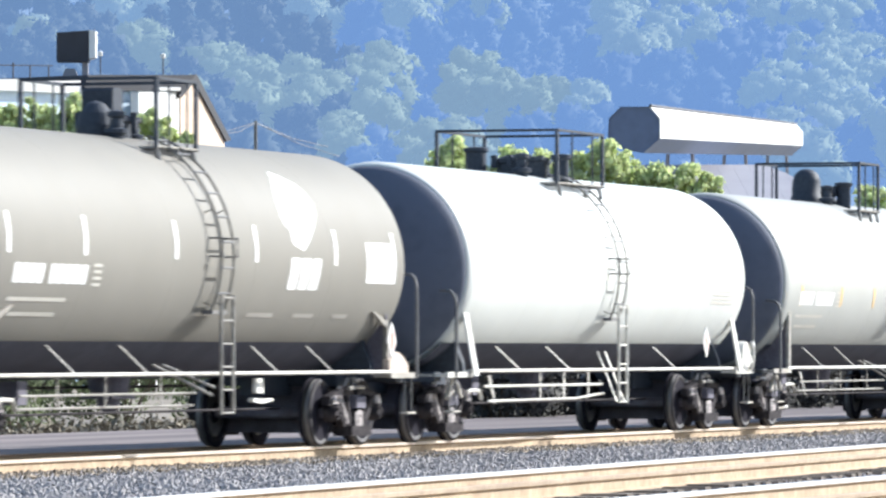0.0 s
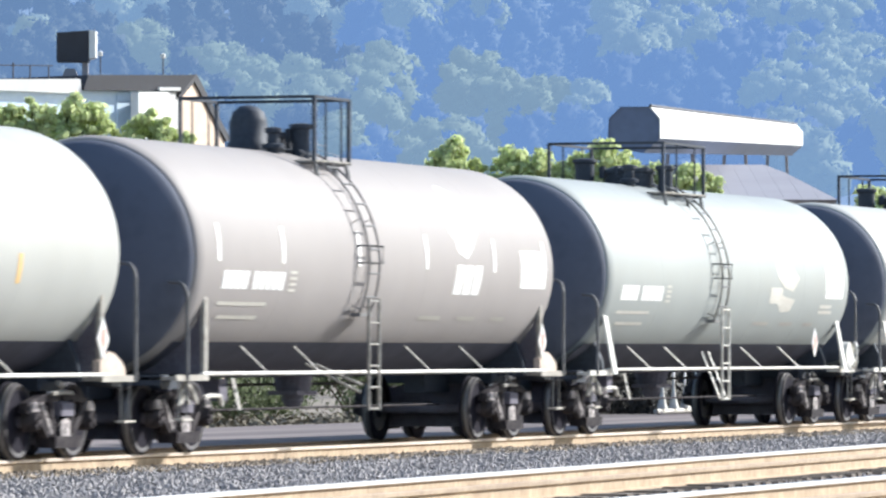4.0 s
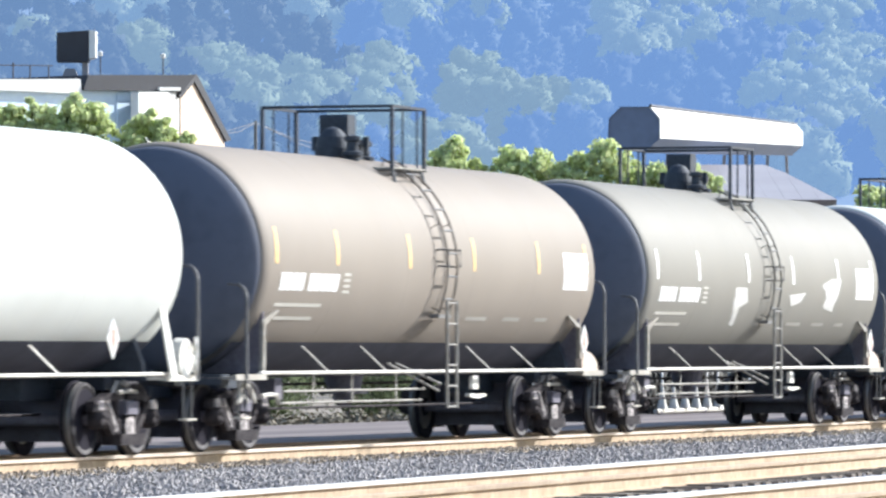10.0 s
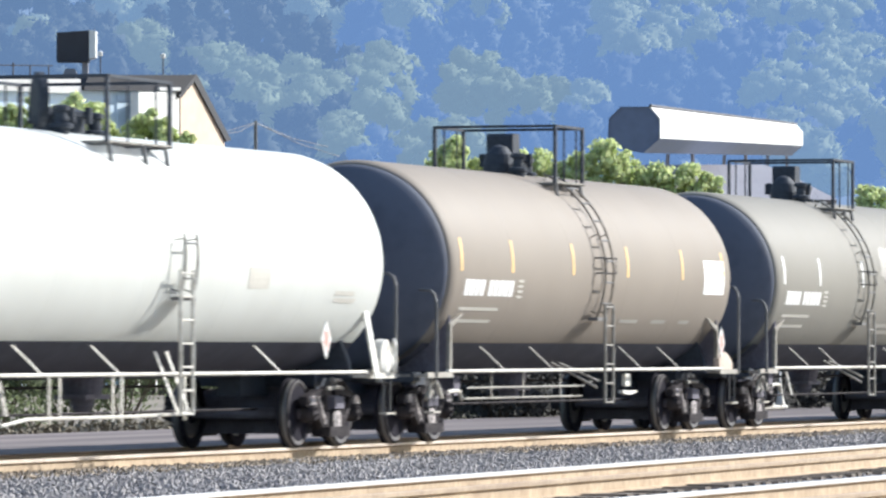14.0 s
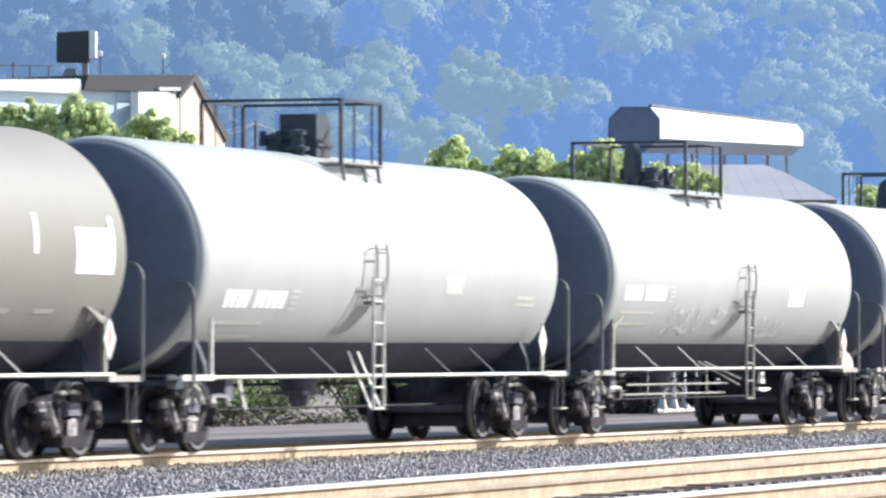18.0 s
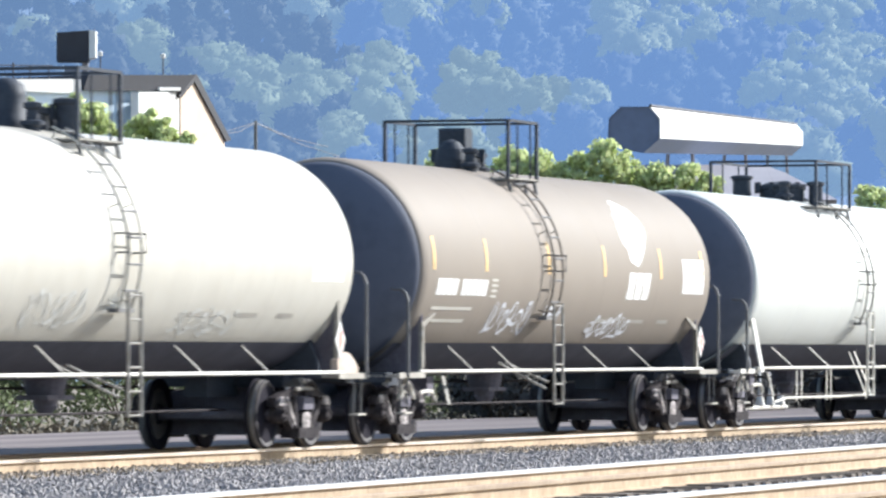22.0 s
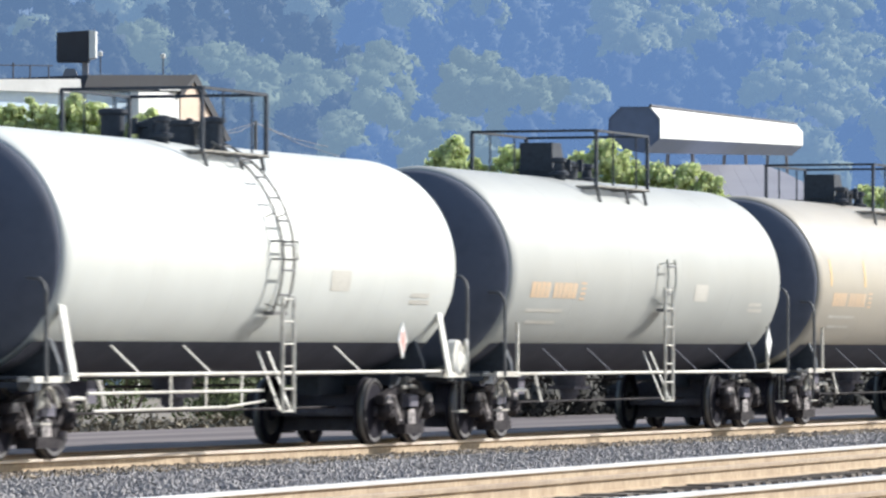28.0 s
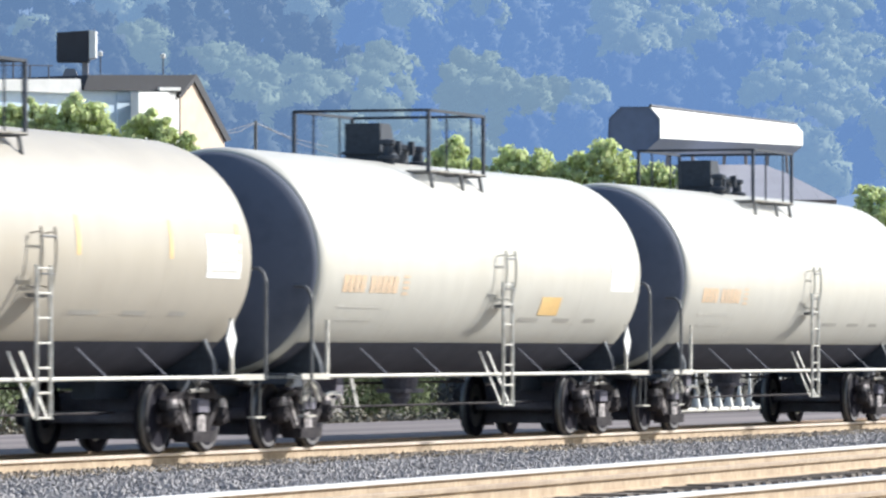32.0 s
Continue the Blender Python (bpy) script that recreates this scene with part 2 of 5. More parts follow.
def stones(name, n, y0, y1, z, size, mat, label, xa=38, xb=140):
    """Loose crushed stone, four- to six-sided lumps."""
    rs = np.random.RandomState(len(name) + n)
    base = np.array([(1, 0, 0), (-1, 0, 0), (0, 1, 0), (0, -1, 0), (0, 0, 1), (0, 0, -1)], float)
    tri = np.array([(0, 2, 4), (2, 1, 4), (1, 3, 4), (3, 0, 4), (2, 0, 5), (1, 2, 5), (3, 1, 5), (0, 3, 5)])
    x = xa + (xb - xa) * rs.rand(n) ** 1.3
    c = np.stack([x, rs.uniform(y0, y1, n), z + rs.uniform(-0.01, 0.02, n)], 1)
    v = base[None] * rs.uniform(0.5, 1.0, (n, 6, 1)) * rs.uniform(0.7, 1.3, (n, 1, 3)) * size
    a = rs.uniform(0, 6.28, n)
    ca, sa = np.cos(a)[:, None], np.sin(a)[:, None]
    v = np.stack([v[..., 0] * ca - v[..., 1] * sa, v[..., 0] * sa + v[..., 1] * ca, v[..., 2] * 0.8 + 0.3 * v[..., 0]], 2) + c[:, None]
    f = (tri[None] + 6 * np.arange(n)[:, None, None]).reshape(-1, 3)
    me = bpy.data.meshes.new(name)
    me.from_pydata(v.reshape(-1, 3).tolist(), [], f.tolist())
    me.materials.append(mat)
    return tagged(new(name, me), label, "gravel", kind="stuff")


stones("loose_ballast", 56000, -9.3, -1.25, -0.092, 0.055, STONES, "loose grey crushed stone beside the rails")
stones("near_ballast", 24000, -14.2, -11.2, -0.05, 0.045, STONES, "loose grey crushed stone between the outer tracks", 34, 110)
stones("shoulder_stone", 14000, -2.2, -0.90, -0.085, 0.055, BROWNSTONES, "rust-stained stones along the rail foot")


# ---- yard side, buildings, woods ----
def leafy(m, through_share):
    """Lets part of the light through the leaves."""
    n, ln = m.node_tree.nodes, m.node_tree.links
    b = n["Principled BSDF"]
    b.inputs["Specular IOR Level"].default_value = 0.15
    tr = n.new("ShaderNodeBsdfTranslucent")
    for link in list(ln):
        if link.to_node == b and link.to_socket.name == "Base Color":
            ln.new(link.from_socket, tr.inputs[0])
    mx = n.new("ShaderNodeMixShader")
    mx.inputs[0].default_value = through_share
    ln.new(b.outputs[0], mx.inputs[1])
    ln.new(tr.outputs[0], mx.inputs[2])
    ln.new(mx.outputs[0], n["Material Output"].inputs[0])
    return m


LEAF = material("green_leaves", (0.68, 0.74, 0.40), (0.54, 0.61, 0.29), 0.7, grain=5, bump=0.0, island=0.28)
leafy(LEAF, 0.5)
BARK = material("bark", (0.12, 0.09, 0.06), (0.06, 0.045, 0.03), 0.9, grain=14, bump=0.5)
# the blue glow of these far materials paints in the haze of distance
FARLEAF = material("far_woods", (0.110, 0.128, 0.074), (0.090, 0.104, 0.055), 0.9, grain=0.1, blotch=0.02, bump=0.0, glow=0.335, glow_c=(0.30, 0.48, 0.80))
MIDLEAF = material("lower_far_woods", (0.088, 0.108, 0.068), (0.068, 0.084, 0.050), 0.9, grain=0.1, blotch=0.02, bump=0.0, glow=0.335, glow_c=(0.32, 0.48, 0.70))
# near-black base paints the hill's shaded parts; stronger glow adds haze to the right
FARDARK = material("far_shaded_woods", (0.030, 0.038, 0.026), (0.020, 0.025, 0.017), 0.9, grain=0.1, blotch=0.02, bump=0.0, glow=0.28, glow_c=(0.275, 0.46, 0.82))
FARPALE = material("hazier_far_shaded_woods", (0.030, 0.038, 0.026), (0.020, 0.025, 0.017), 0.9, grain=0.1, blotch=0.02, bump=0.0, glow=0.33, glow_c=(0.265, 0.47, 0.92))
# hillside ground, with the same haze put in as blue emission
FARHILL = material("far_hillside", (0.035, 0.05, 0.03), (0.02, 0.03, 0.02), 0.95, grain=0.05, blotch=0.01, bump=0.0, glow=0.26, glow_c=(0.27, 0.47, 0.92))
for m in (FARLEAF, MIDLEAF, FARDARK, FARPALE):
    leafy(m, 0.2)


def leaves(rs, centres, radii, n, size, inner=0.55):
    """n small leaf sprays in each of the clumps, from the share inner of its radius outwards."""
    c = np.repeat(centres, n, 0)
    r = np.repeat(radii, n, 0)
    d = rs.normal(size=c.shape)
    d /= np.linalg.norm(d, axis=1)[:, None]
    p = c + d * r * rs.uniform(inner, 1.05, (len(c), 1))
    u = rs.normal(size=c.shape) + 0.0
    u -= (u * d).sum(1)[:, None] * d * 0.6
    u /= np.linalg.norm(u, axis=1)[:, None]
    w = np.cross(d, u)
    s = size * rs.uniform(0.6, 1.3, (len(c), 1))
    return np.stack([p - u * s, p - w * s * 0.55, p + u * s, p + w * s * 0.55], 1)


def quad_mesh(name, q, mat, puff=None):
    """Leaf sprays; puff: the middle of the crown that each one belongs to, which rounds its shading."""
    me = bpy.data.meshes.new(name)
    me.from_pydata(q.reshape(-1, 3).tolist(), [], np.arange(len(q) * 4).reshape(-1, 4).tolist())
    me.materials.append(mat)
    if puff is not None:
        d = q - puff[:, None]
        d /= np.linalg.norm(d, axis=2)[..., None] + 1e-6
        me.polygons.foreach_set("use_smooth", np.ones(len(q), bool))
        me.normals_split_custom_set_from_vertices(d.reshape(-1, 3).tolist())
    return me


def tree(e, n, base, height, spread, seed, clumps=80, label="leafy green tree behind the railway"):
    rs = np.random.RandomState(seed)
    t = tagged(new("tree"), label, "tree")
    t.matrix_basis = Matrix.Translation(site(e, n, base))
    bm = bmesh.new()
    lathe(bm, [(0, 0.03 * height), (height * 0.3, 0.02 * height), (height * 0.7, 0.008 * height)], "z", 8)
    for k in range(6):
        a = k * 1.05
        tube(bm, [(0, 0, height * (0.25 + 0.05 * k)), (spread * 0.3 * math.cos(a), spread * 0.3 * math.sin(a), height * (0.42 + 0.06 * k))], 0.008 * height, 5)
    part("trunk", bm, BARK, t)
    deep = min(0.62 * height, 1.3 * spread)
    u = rs.uniform(0.0, 1.0, clumps) ** 0.8
    a, q = rs.uniform(0, 6.28, clumps), np.sqrt(rs.rand(clumps)) * 0.5 * spread * np.sqrt(np.clip(u * (2 - u), 0.02, 1))
    c = np.stack([q * np.cos(a), q * np.sin(a), height - 0.07 * spread - deep * u + rs.uniform(-0.06, 0.06, clumps) * spread], 1)
    r = rs.uniform(0.07, 0.17, (clumps, 1)) * spread * np.array([[1, 1, 0.75]])
    put("crown", quad_mesh("crown", leaves(rs, c, r, 80, 0.055 * spread, 0.2), LEAF), t)
    return t


def px(n, x, y):
    """Right, ahead and height for a direction seen n metres off."""
    return (x - 784) / 10395 * n, n, CAM_Z + (620.5 - y) / 10395 * n


for x, y, w, s in ((15, 182, 55, 1), (62, 170, 60, 2), (112, 158, 80, 3), (165, 176, 60, 4), (88, 186, 70, 19), (262, 193, 62, 5), (292, 205, 36, 22), (232, 214, 30, 6), (325, 226, 36, 7), (805, 238, 58, 8), (790, 256, 50, 23),
                   (905, 252, 70, 9), (955, 262, 56, 10), (985, 280, 50, 11), (1068, 246, 66, 12), (1030, 266, 60, 13), (1110, 262, 50, 14), (1165, 284, 66, 15), (1220, 278, 62, 16), (1255, 296, 40, 17),
                   (1535, 326, 50, 18), (1585, 318, 70, 20), (860, 284, 46, 21)):
    e, n, top = px(230, x, y)
    tree(e, n, -0.3, top + 0.3, w * 230 / 10395 * 1.9, s)


def hill_z(e, n):
    return -0.3 + np.maximum(0, n - 700) * 0.16 + 1.5 * np.sin(e * 0.05 + n * 0.013) + 1.0 * np.sin(e * 0.11 - n * 0.03)


bm = bmesh.new()
es, ns = np.linspace(-260, 300, 57), np.linspace(690, 1900, 60)
grid = [[bm.verts.new((e, n, hill_z(e, n) if n > 700 else -0.6)) for e in es] for n in ns]
for a, b in zip(grid, grid[1:]):
    for k in range(len(es) - 1):
        bm.faces.new((a[k], a[k + 1], b[k + 1], b[k]))
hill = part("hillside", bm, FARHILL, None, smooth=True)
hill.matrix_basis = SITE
tagged(hill, "steep wooded hillside behind the yard, blue haze painted in", "hillside", kind="structure")


def on_hill(x, y):
    """The place on the hillside that lies in the direction (x, y)."""
    q = (620.5 - y) / 10395
    n = 112 / (0.16 - q)
    return (x - 784) / 10395 * n, n


def wood(name, e, n, tall, wide, mat, label, seed, per=8, sprays=70, size=0.7):
    rs = np.random.RandomState(seed)
    N = len(e)
    c, r = [], []
    for k in range(per):
        a, q = rs.uniform(0, 6.28, N), rs.uniform(0, 0.55, N)
        u = k / (per - 1)
        c.append(np.stack([e + wide * q * np.cos(a) * (1.1 - 0.7 * u), n + wide * q * np.sin(a) * (1.1 - 0.7 * u), hill_z(e, n) + tall * (0.25 + 0.62 * u)], 1))
        r.append((wide * rs.uniform(0.26, 0.42, N) * (1.1 - 0.35 * u))[:, None] * np.array([[1, 1, 0.8]]))
    c, r = np.concatenate(c), np.concatenate(r)
    whole = np.tile(np.stack([e, n, hill_z(e, n) + 0.35 * tall], 1), (per, 1))
    ob = new(name, quad_mesh(name, leaves(rs, c, r, sprays, size, 0.8), mat, np.repeat(0.55 * c + 0.45 * whole, sprays, 0)))
    ob.matrix_basis = SITE
    return tagged(ob, label, "woods", kind="stuff")


rs = np.random.RandomState(5)
# stands of pale broadleaf trees: direction, half width, half height, number
STANDS = [(45, 72, 26, 18, 5), (255, 100, 40, 10, 7), (400, 125, 70, 22, 16), (500, 185, 95, 45, 34), (562, 145, 18, 18, 4), (655, 190, 60, 45, 20), (700, 140, 40, 25, 8),
          (205, 8, 14, 12, 3), (290, 15, 15, 18, 4), (545, 20, 18, 22, 4), (690, 25, 60, 26, 14), (730, 55, 22, 20, 5), (840, 25, 45, 28, 12), (870, 60, 22, 14, 4),
          (840, 165, 50, 28, 14), (900, 205, 50, 25, 10), (1000, 215, 70, 16, 10), (1100, 70, 22, 60, 12), (1140, 130, 24, 22, 6), (1090, 20, 25, 25, 6), (1190, 40, 50, 36, 16),
          (1260, 80, 30, 40, 10), (1235, 20, 40, 20, 8), (1370, 30, 45, 28, 12), (1460, 40, 60, 34, 18), (1520, 80, 25, 40, 8), (1470, 140, 70, 30, 18), (1540, 150, 40, 40, 10),
          (1380, 200, 50, 22, 12), (1470, 220, 60, 35, 16), (1430, 280, 60, 35, 14), (1530, 270, 40, 40, 10), (760, 255, 80, 30, 18), (620, 255, 60, 20, 10), (350, 200, 60, 35, 10)]
xs, ys = [], []
for cx, cy, rx, ry, k in STANDS:
    a, q = rs.uniform(0, 6.28, k), np.sqrt(rs.rand(k))
    xs += list(cx + rx * q * np.cos(a))
    ys += list(cy + ry * q * np.sin(a) + 28)
xs, ys = np.array(xs), np.array(ys)
low = (xs < 1010) & (ys > 110)
for pick, mat, label, seed in ((~low, FARLEAF, "distant broadleaf trees on the hillside, pale blue haze painted in", 6), (low, MIDLEAF, "grey-green broadleaf trees at the hillside foot, haze painted in", 8)):
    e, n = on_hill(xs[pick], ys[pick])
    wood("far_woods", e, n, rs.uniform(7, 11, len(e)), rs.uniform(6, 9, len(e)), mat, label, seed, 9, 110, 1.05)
# darker trees everywhere, carrying the painted shade between the pale stands
xs, ys = rs.uniform(-60, 1640, 620), rs.uniform(-60, 330, 620)
for pick, mat, label, seed in ((xs < 620, FARDARK, "distant woods on the hillside, dark shade painted in", 7), (xs >= 620, FARPALE, "distant woods on the hillside, shade and blue haze painted in", 9)):
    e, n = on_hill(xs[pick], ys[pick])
    wood("far_shaded_woods", e, n, rs.uniform(6, 10, len(e)), rs.uniform(4, 7, len(e)), mat, label, seed, 6, 56, 1.5)

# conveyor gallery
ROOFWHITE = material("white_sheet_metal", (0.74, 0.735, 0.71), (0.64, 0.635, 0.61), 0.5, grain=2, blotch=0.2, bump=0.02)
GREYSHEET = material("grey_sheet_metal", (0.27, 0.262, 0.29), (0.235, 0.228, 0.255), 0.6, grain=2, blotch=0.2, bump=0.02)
# blue-grey base paints shade onto the gallery's unlit cladding
BLUEGREY = material("shaded_blue_grey_sheet", (0.125, 0.165, 0.260), (0.100, 0.132, 0.210), 0.6, grain=2, blotch=0.2, bump=0.02)
DARKROOF = material("dark_roof_sheet", (0.034, 0.036, 0.046), (0.022, 0.023, 0.030), 0.7, grain=2, blotch=0.3, bump=0.05)
# white wall with the blue of sky shade mixed into its base
PALEWALL = material("blue_shaded_white_wall", (0.70, 0.82, 0.92), (0.60, 0.74, 0.86), 0.6, grain=2, blotch=0.2, bump=0.02)
PEACH = material("peach_wall", (0.72, 0.56, 0.43), (0.63, 0.48, 0.36), 0.7, grain=2, blotch=0.3, bump=0.05)
gal = tagged(new("conveyor_gallery"), "raised octagonal conveyor gallery clad in white sheet metal", "conveyor gallery")
gal.matrix_basis = SITE
na, nb = 300.0, 447.0
OCT = ((-0.5, 1), (0.62, 1), (1, 0.5), (1, -0.36), (0.35, -1), (-0.4, -0.86), (-0.98, -0.3), (-0.94, 0.5))
STEPS = 8


def oct_ring(t, grow=1.0):
    (ea, _, za), (eb, _, zb) = px(na, 1122, 228), px(nb, 1390, 246)
    return [(ea + (eb - ea) * t + a * 1.36 * grow, na + (nb - na) * t, za + (zb - za) * t + b * 1.19 * grow) for a, b in OCT]


for i in range(STEPS):
    for k in range(8):
        bm = bmesh.new()
        a, b = oct_ring(i / STEPS), oct_ring((i + 1) / STEPS)
        c, d = oct_ring(i / STEPS, 0.96), oct_ring((i + 1) / STEPS, 0.96)
        q = (k + 1) % 8
        vs = [bm.verts.new(p) for p in (a[k], a[q], b[q], b[k], c[k], c[q], d[q], d[k])]
        for f in ((0, 1, 2, 3), (4, 7, 6, 5), (0, 4, 5, 1), (1, 5, 6, 2), (2, 6, 7, 3), (3, 7, 4, 0)):
            bm.faces.new([vs[j] for j in f])
        bmesh.ops.recalc_face_normals(bm, faces=list(bm.faces))
        # sunward panels white, the rest in the painted shade colour
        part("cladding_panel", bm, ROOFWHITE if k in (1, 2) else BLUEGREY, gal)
for t, name in ((0.0005, "end_wall"), (0.9995, "end_wall")):
    bm = bmesh.new()
    bm.faces.new([bm.verts.new(p) for p in oct_ring(t, 0.97)])
    r = bmesh.ops.extrude_face_region(bm, geom=list(bm.faces))
    bmesh.ops.translate(bm, vec=(0, 0.05, 0), verts=[v for v in r["geom"] if isinstance(v, bmesh.types.BMVert)])
    part(name, bm, BLUEGREY, gal, "end wall of the gallery, painted blue-grey as in shade")
for t in (0.25, 0.6, 0.95):
    p = oct_ring(t)
    bm = bmesh.new()
    for s in (-1, 1):
        tube(bm, [(p[4][0] + (s - 1) * 0.7, p[4][1], p[4][2]), (p[4][0] + (s - 1) * 0.7 + s * 0.8, p[4][1], -0.3)], 0.12, 6)
    tube(bm, [(p[4][0] - 1.6, p[4][1], 4), (p[4][0] + 0.4, p[4][1], 4)], 0.08, 6)
    part("trestle", bm, GREYSHEET, gal)

bm = bmesh.new()
ra, rb = oct_ring(0.0), oct_ring(1.0)
tube(bm, [Vector(ra[1]) + Vector((0, 0, 0.04)), Vector(rb[1]) + Vector((0, 0, 0.04))], 0.09, 6)
part("ridge_cap", bm, DARKROOF, gal, "dark ridge cap along the top edge")

# grey shed under the gallery
shed = tagged(new("grain_shed"), "long grey sheet-metal shed under the conveyor gallery", "shed")
shed.matrix_basis = SITE
NS = 330


def S(x, y):
    a = px(NS, x, y)
    return (a[0], a[2])


bm = bmesh.new()
prism(bm, [(S(1146, 0)[0], -0.3), (S(1481, 0)[0], -0.3), S(1481, 353), S(1146, 353)], NS, NS + 40)
part("wall", bm, GREYSHEET, shed)
for k in range(11):
    x0, x1 = 1146 + 30.4 * k, 1146 + 30.4 * (k + 1)
    bm = bmesh.new()
    tops = [min(350, 268 + max(0, x - 1400) * 1.02) for x in (x0, x1)]
    at = [(x0 + 0.12, 352), (x1 - 0.12, 352), (x1 - 0.12, tops[1]), (x0 + 0.12, tops[0])]
    vs = [bm.verts.new((S(x, 0)[0], NS - 0.5 + 22 * (352 - y) / 84, S(0, y)[1])) for x, y in at]
    bm.faces.new(vs)
    r = bmesh.ops.extrude_face_region(bm, geom=list(bm.faces))
    bmesh.ops.translate(bm, vec=(0, 0.1, -0.12), verts=[v for v in r["geom"] if isinstance(v, bmesh.types.BMVert)])
    bmesh.ops.recalc_face_normals(bm, faces=list(bm.faces))
    part("roof_sheet", bm, GREYSHEET, shed)

# mill buildings on the far side of the yard
N0 = 300.0


def front(pivot, face):
    """A front that turns by some degrees to the sun about its corner: its matrix, and points on it."""
    c, d, at = math.cos(radians(face)), math.sin(radians(face)), (pivot - 784) / 10395 * N0

    def on(x, y):
        k = (x - 784) / 10395
        u = (k * N0 - at) / (c - k * d)
        return u, CAM_Z + (620.5 - y) / 10395 * (N0 + u * d)
    return SITE @ Matrix.Translation((at, N0, 0)) @ pose(0, 0, 0, 0, 0, face), on


MILL, F = front(312, 50.0)
LIT, G = front(312, 66.0)


mill = tagged(new("mill_building"), "white mill building, walls painted blue as in shade, dark roof", "building")
mill.matrix_basis = MILL
bm = bmesh.new()
prism(bm, [(F(142, 0)[0], -0.3), (F(311, 0)[0], -0.3), F(311, 157), F(142, 155)], 0, 9)
part("wall", bm, PALEWALL, mill)
bm = bmesh.new()
prism(bm, [(F(205, 0)[0], 2.0), (F(226, 0)[0], 2.0), F(226, 162), F(205, 162)], -0.06, -0.005)
part("wall_panel", bm, PALEWALL, mill, "white wall panel painted blue as in shade")
bm = bmesh.new()
prism(bm, [F(138, 158), F(316, 160), F(316, 156), F(336, 131), F(146, 131), F(138, 154)], -0.4, 9.3)
part("roof", bm, DARKROOF, mill)
bm = bmesh.new()
prism(bm, [F(268, 159), F(305, 159), F(305, 153), F(268, 153)], -0.55, -0.42)
part("roof_vent", bm, ROOFWHITE, mill)
for x, y in ((182, 93), (293, 97)):
    a, b = F(x, y), F(x, 131)
    bm = bmesh.new()
    tube(bm, [(a[0], 0.2, b[1]), (a[0], 0.2, a[1])], 0.035, 5)
    post = part("roof_post", bm, DARKROOF, mill)
    bm = bmesh.new()
    lathe(bm, [(a[1] - 0.14, 0.03), (a[1] - 0.10, 0.12), (a[1] + 0.10, 0.14), (a[1] + 0.15, 0.04)], "z", 10, (a[0], 0.2, 0))
    part("lamp_globe", bm, ROOFWHITE, post, "small white lamp globe")
annex = tagged(new("mill_annex"), "low mill annex, walls painted shade-blue, flat white roof edge", "building")
annex.matrix_basis = MILL
bm = bmesh.new()
prism(bm, [(F(-220, 0)[0], -0.3), (F(141, 0)[0], -0.3), F(141, 152), F(-220, 152)], 0, 12)
part("wall", bm, PALEWALL, annex)
bm = bmesh.new()
prism(bm, [F(-220, 150), F(137, 164), F(134, 138), F(-220, 139)], -0.3, 12)
part("roof_edge", bm, ROOFWHITE, annex)
bm = bmesh.new()
for x, y0, y1 in ((0, 110, 141), (30, 108, 141), (60, 112, 141), (93, 115, 141)):
    bm = bmesh.new()
    a, b = F(x, y0), F(x, y1)
    tube(bm, [(a[0], 0.3, b[1]), (a[0], 0.3, a[1])], 0.04, 5)
    part("roof_post", bm, DARKROOF, annex)
bm = bmesh.new()
tube(bm, [(F(-60, 0)[0], 0.3, F(-60, 112)[1]), (F(100, 0)[0], 0.3, F(100, 114)[1])], 0.03, 5)
part("roof_rail", bm, DARKROOF, annex)
# gabled house end
gable = tagged(new("gabled_house"), "peach gabled house end with dark roof edges", "building")
gable.matrix_basis = LIT
bm = bmesh.new()
prism(bm, [(G(313, 0)[0], -0.3), (G(391, 0)[0], -0.3), G(391, 246), G(334, 140), G(313, 162)], -0.2, 0.6)
part("gable_wall", bm, PEACH, gable)
for k in range(5):
    bm = bmesh.new()
    x0, x1 = 240 + 14.4 * k, 240 + 14.4 * (k + 1)
    prism(bm, [(G(x0, 0)[0], -0.3), (G(x1, 0)[0] - 0.02, -0.3), G(x1, 161), G(x0, 161)], -0.15, 0.3)
    part("wall_board", bm, ROOFWHITE, gable, "white side wall board")
bm = bmesh.new()
prism(bm, [G(328, 133), G(338, 130), G(399, 246), G(391, 249), G(334, 142)], -0.32, 0.05)
prism(bm, [G(306, 168), G(311, 171), G(334, 143), G(330, 134)], -0.32, 0.05)
part("roof_edge", bm, DARKROOF, gable)
# water box on its post
tank = tagged(new("roof_water_box"), "dark box on a post above the mill roof", "water box")
tank.matrix_basis = SITE @ Matrix.Translation((0, N0 - 2, 0))


def F(x, y):
    return (px(N0, x, y)[0], px(N0, x, y)[2])


bm = bmesh.new()
prism(bm, [F(101, 108), F(157, 108), F(157, 53), F(101, 57)], 1.2, 2.8)
part("box", bm, DARKROOF, tank)
# white plate paints in the sunlit right side of the dark box
bm = bmesh.new()
prism(bm, [F(158.5, 104), F(170, 100), F(170, 54), F(158.5, 52)], 1.2, 2.6)
part("lit_side", bm, ROOFWHITE, tank, "box side painted bright as if sunlit")
bm = bmesh.new()
prism(bm, [F(145, 145), F(156, 145), F(156, 109), F(145, 109)], 1.7, 2.1)
part("post", bm, GREYSHEET, tank)
bm = bmesh.new()
prism(bm, [F(108, 138), F(140, 138), F(132, 120), F(116, 120)], 1.6, 2.2)
part("base", bm, GREYSHEET, tank)

# pole and wires behind the gable
pole = tagged(new("utility_pole"), "grey utility pole carrying thin wires", "utility pole")
pole.matrix_basis = SITE
e_, n_, z_ = px(330, 452, 212)
bm = bmesh.new()
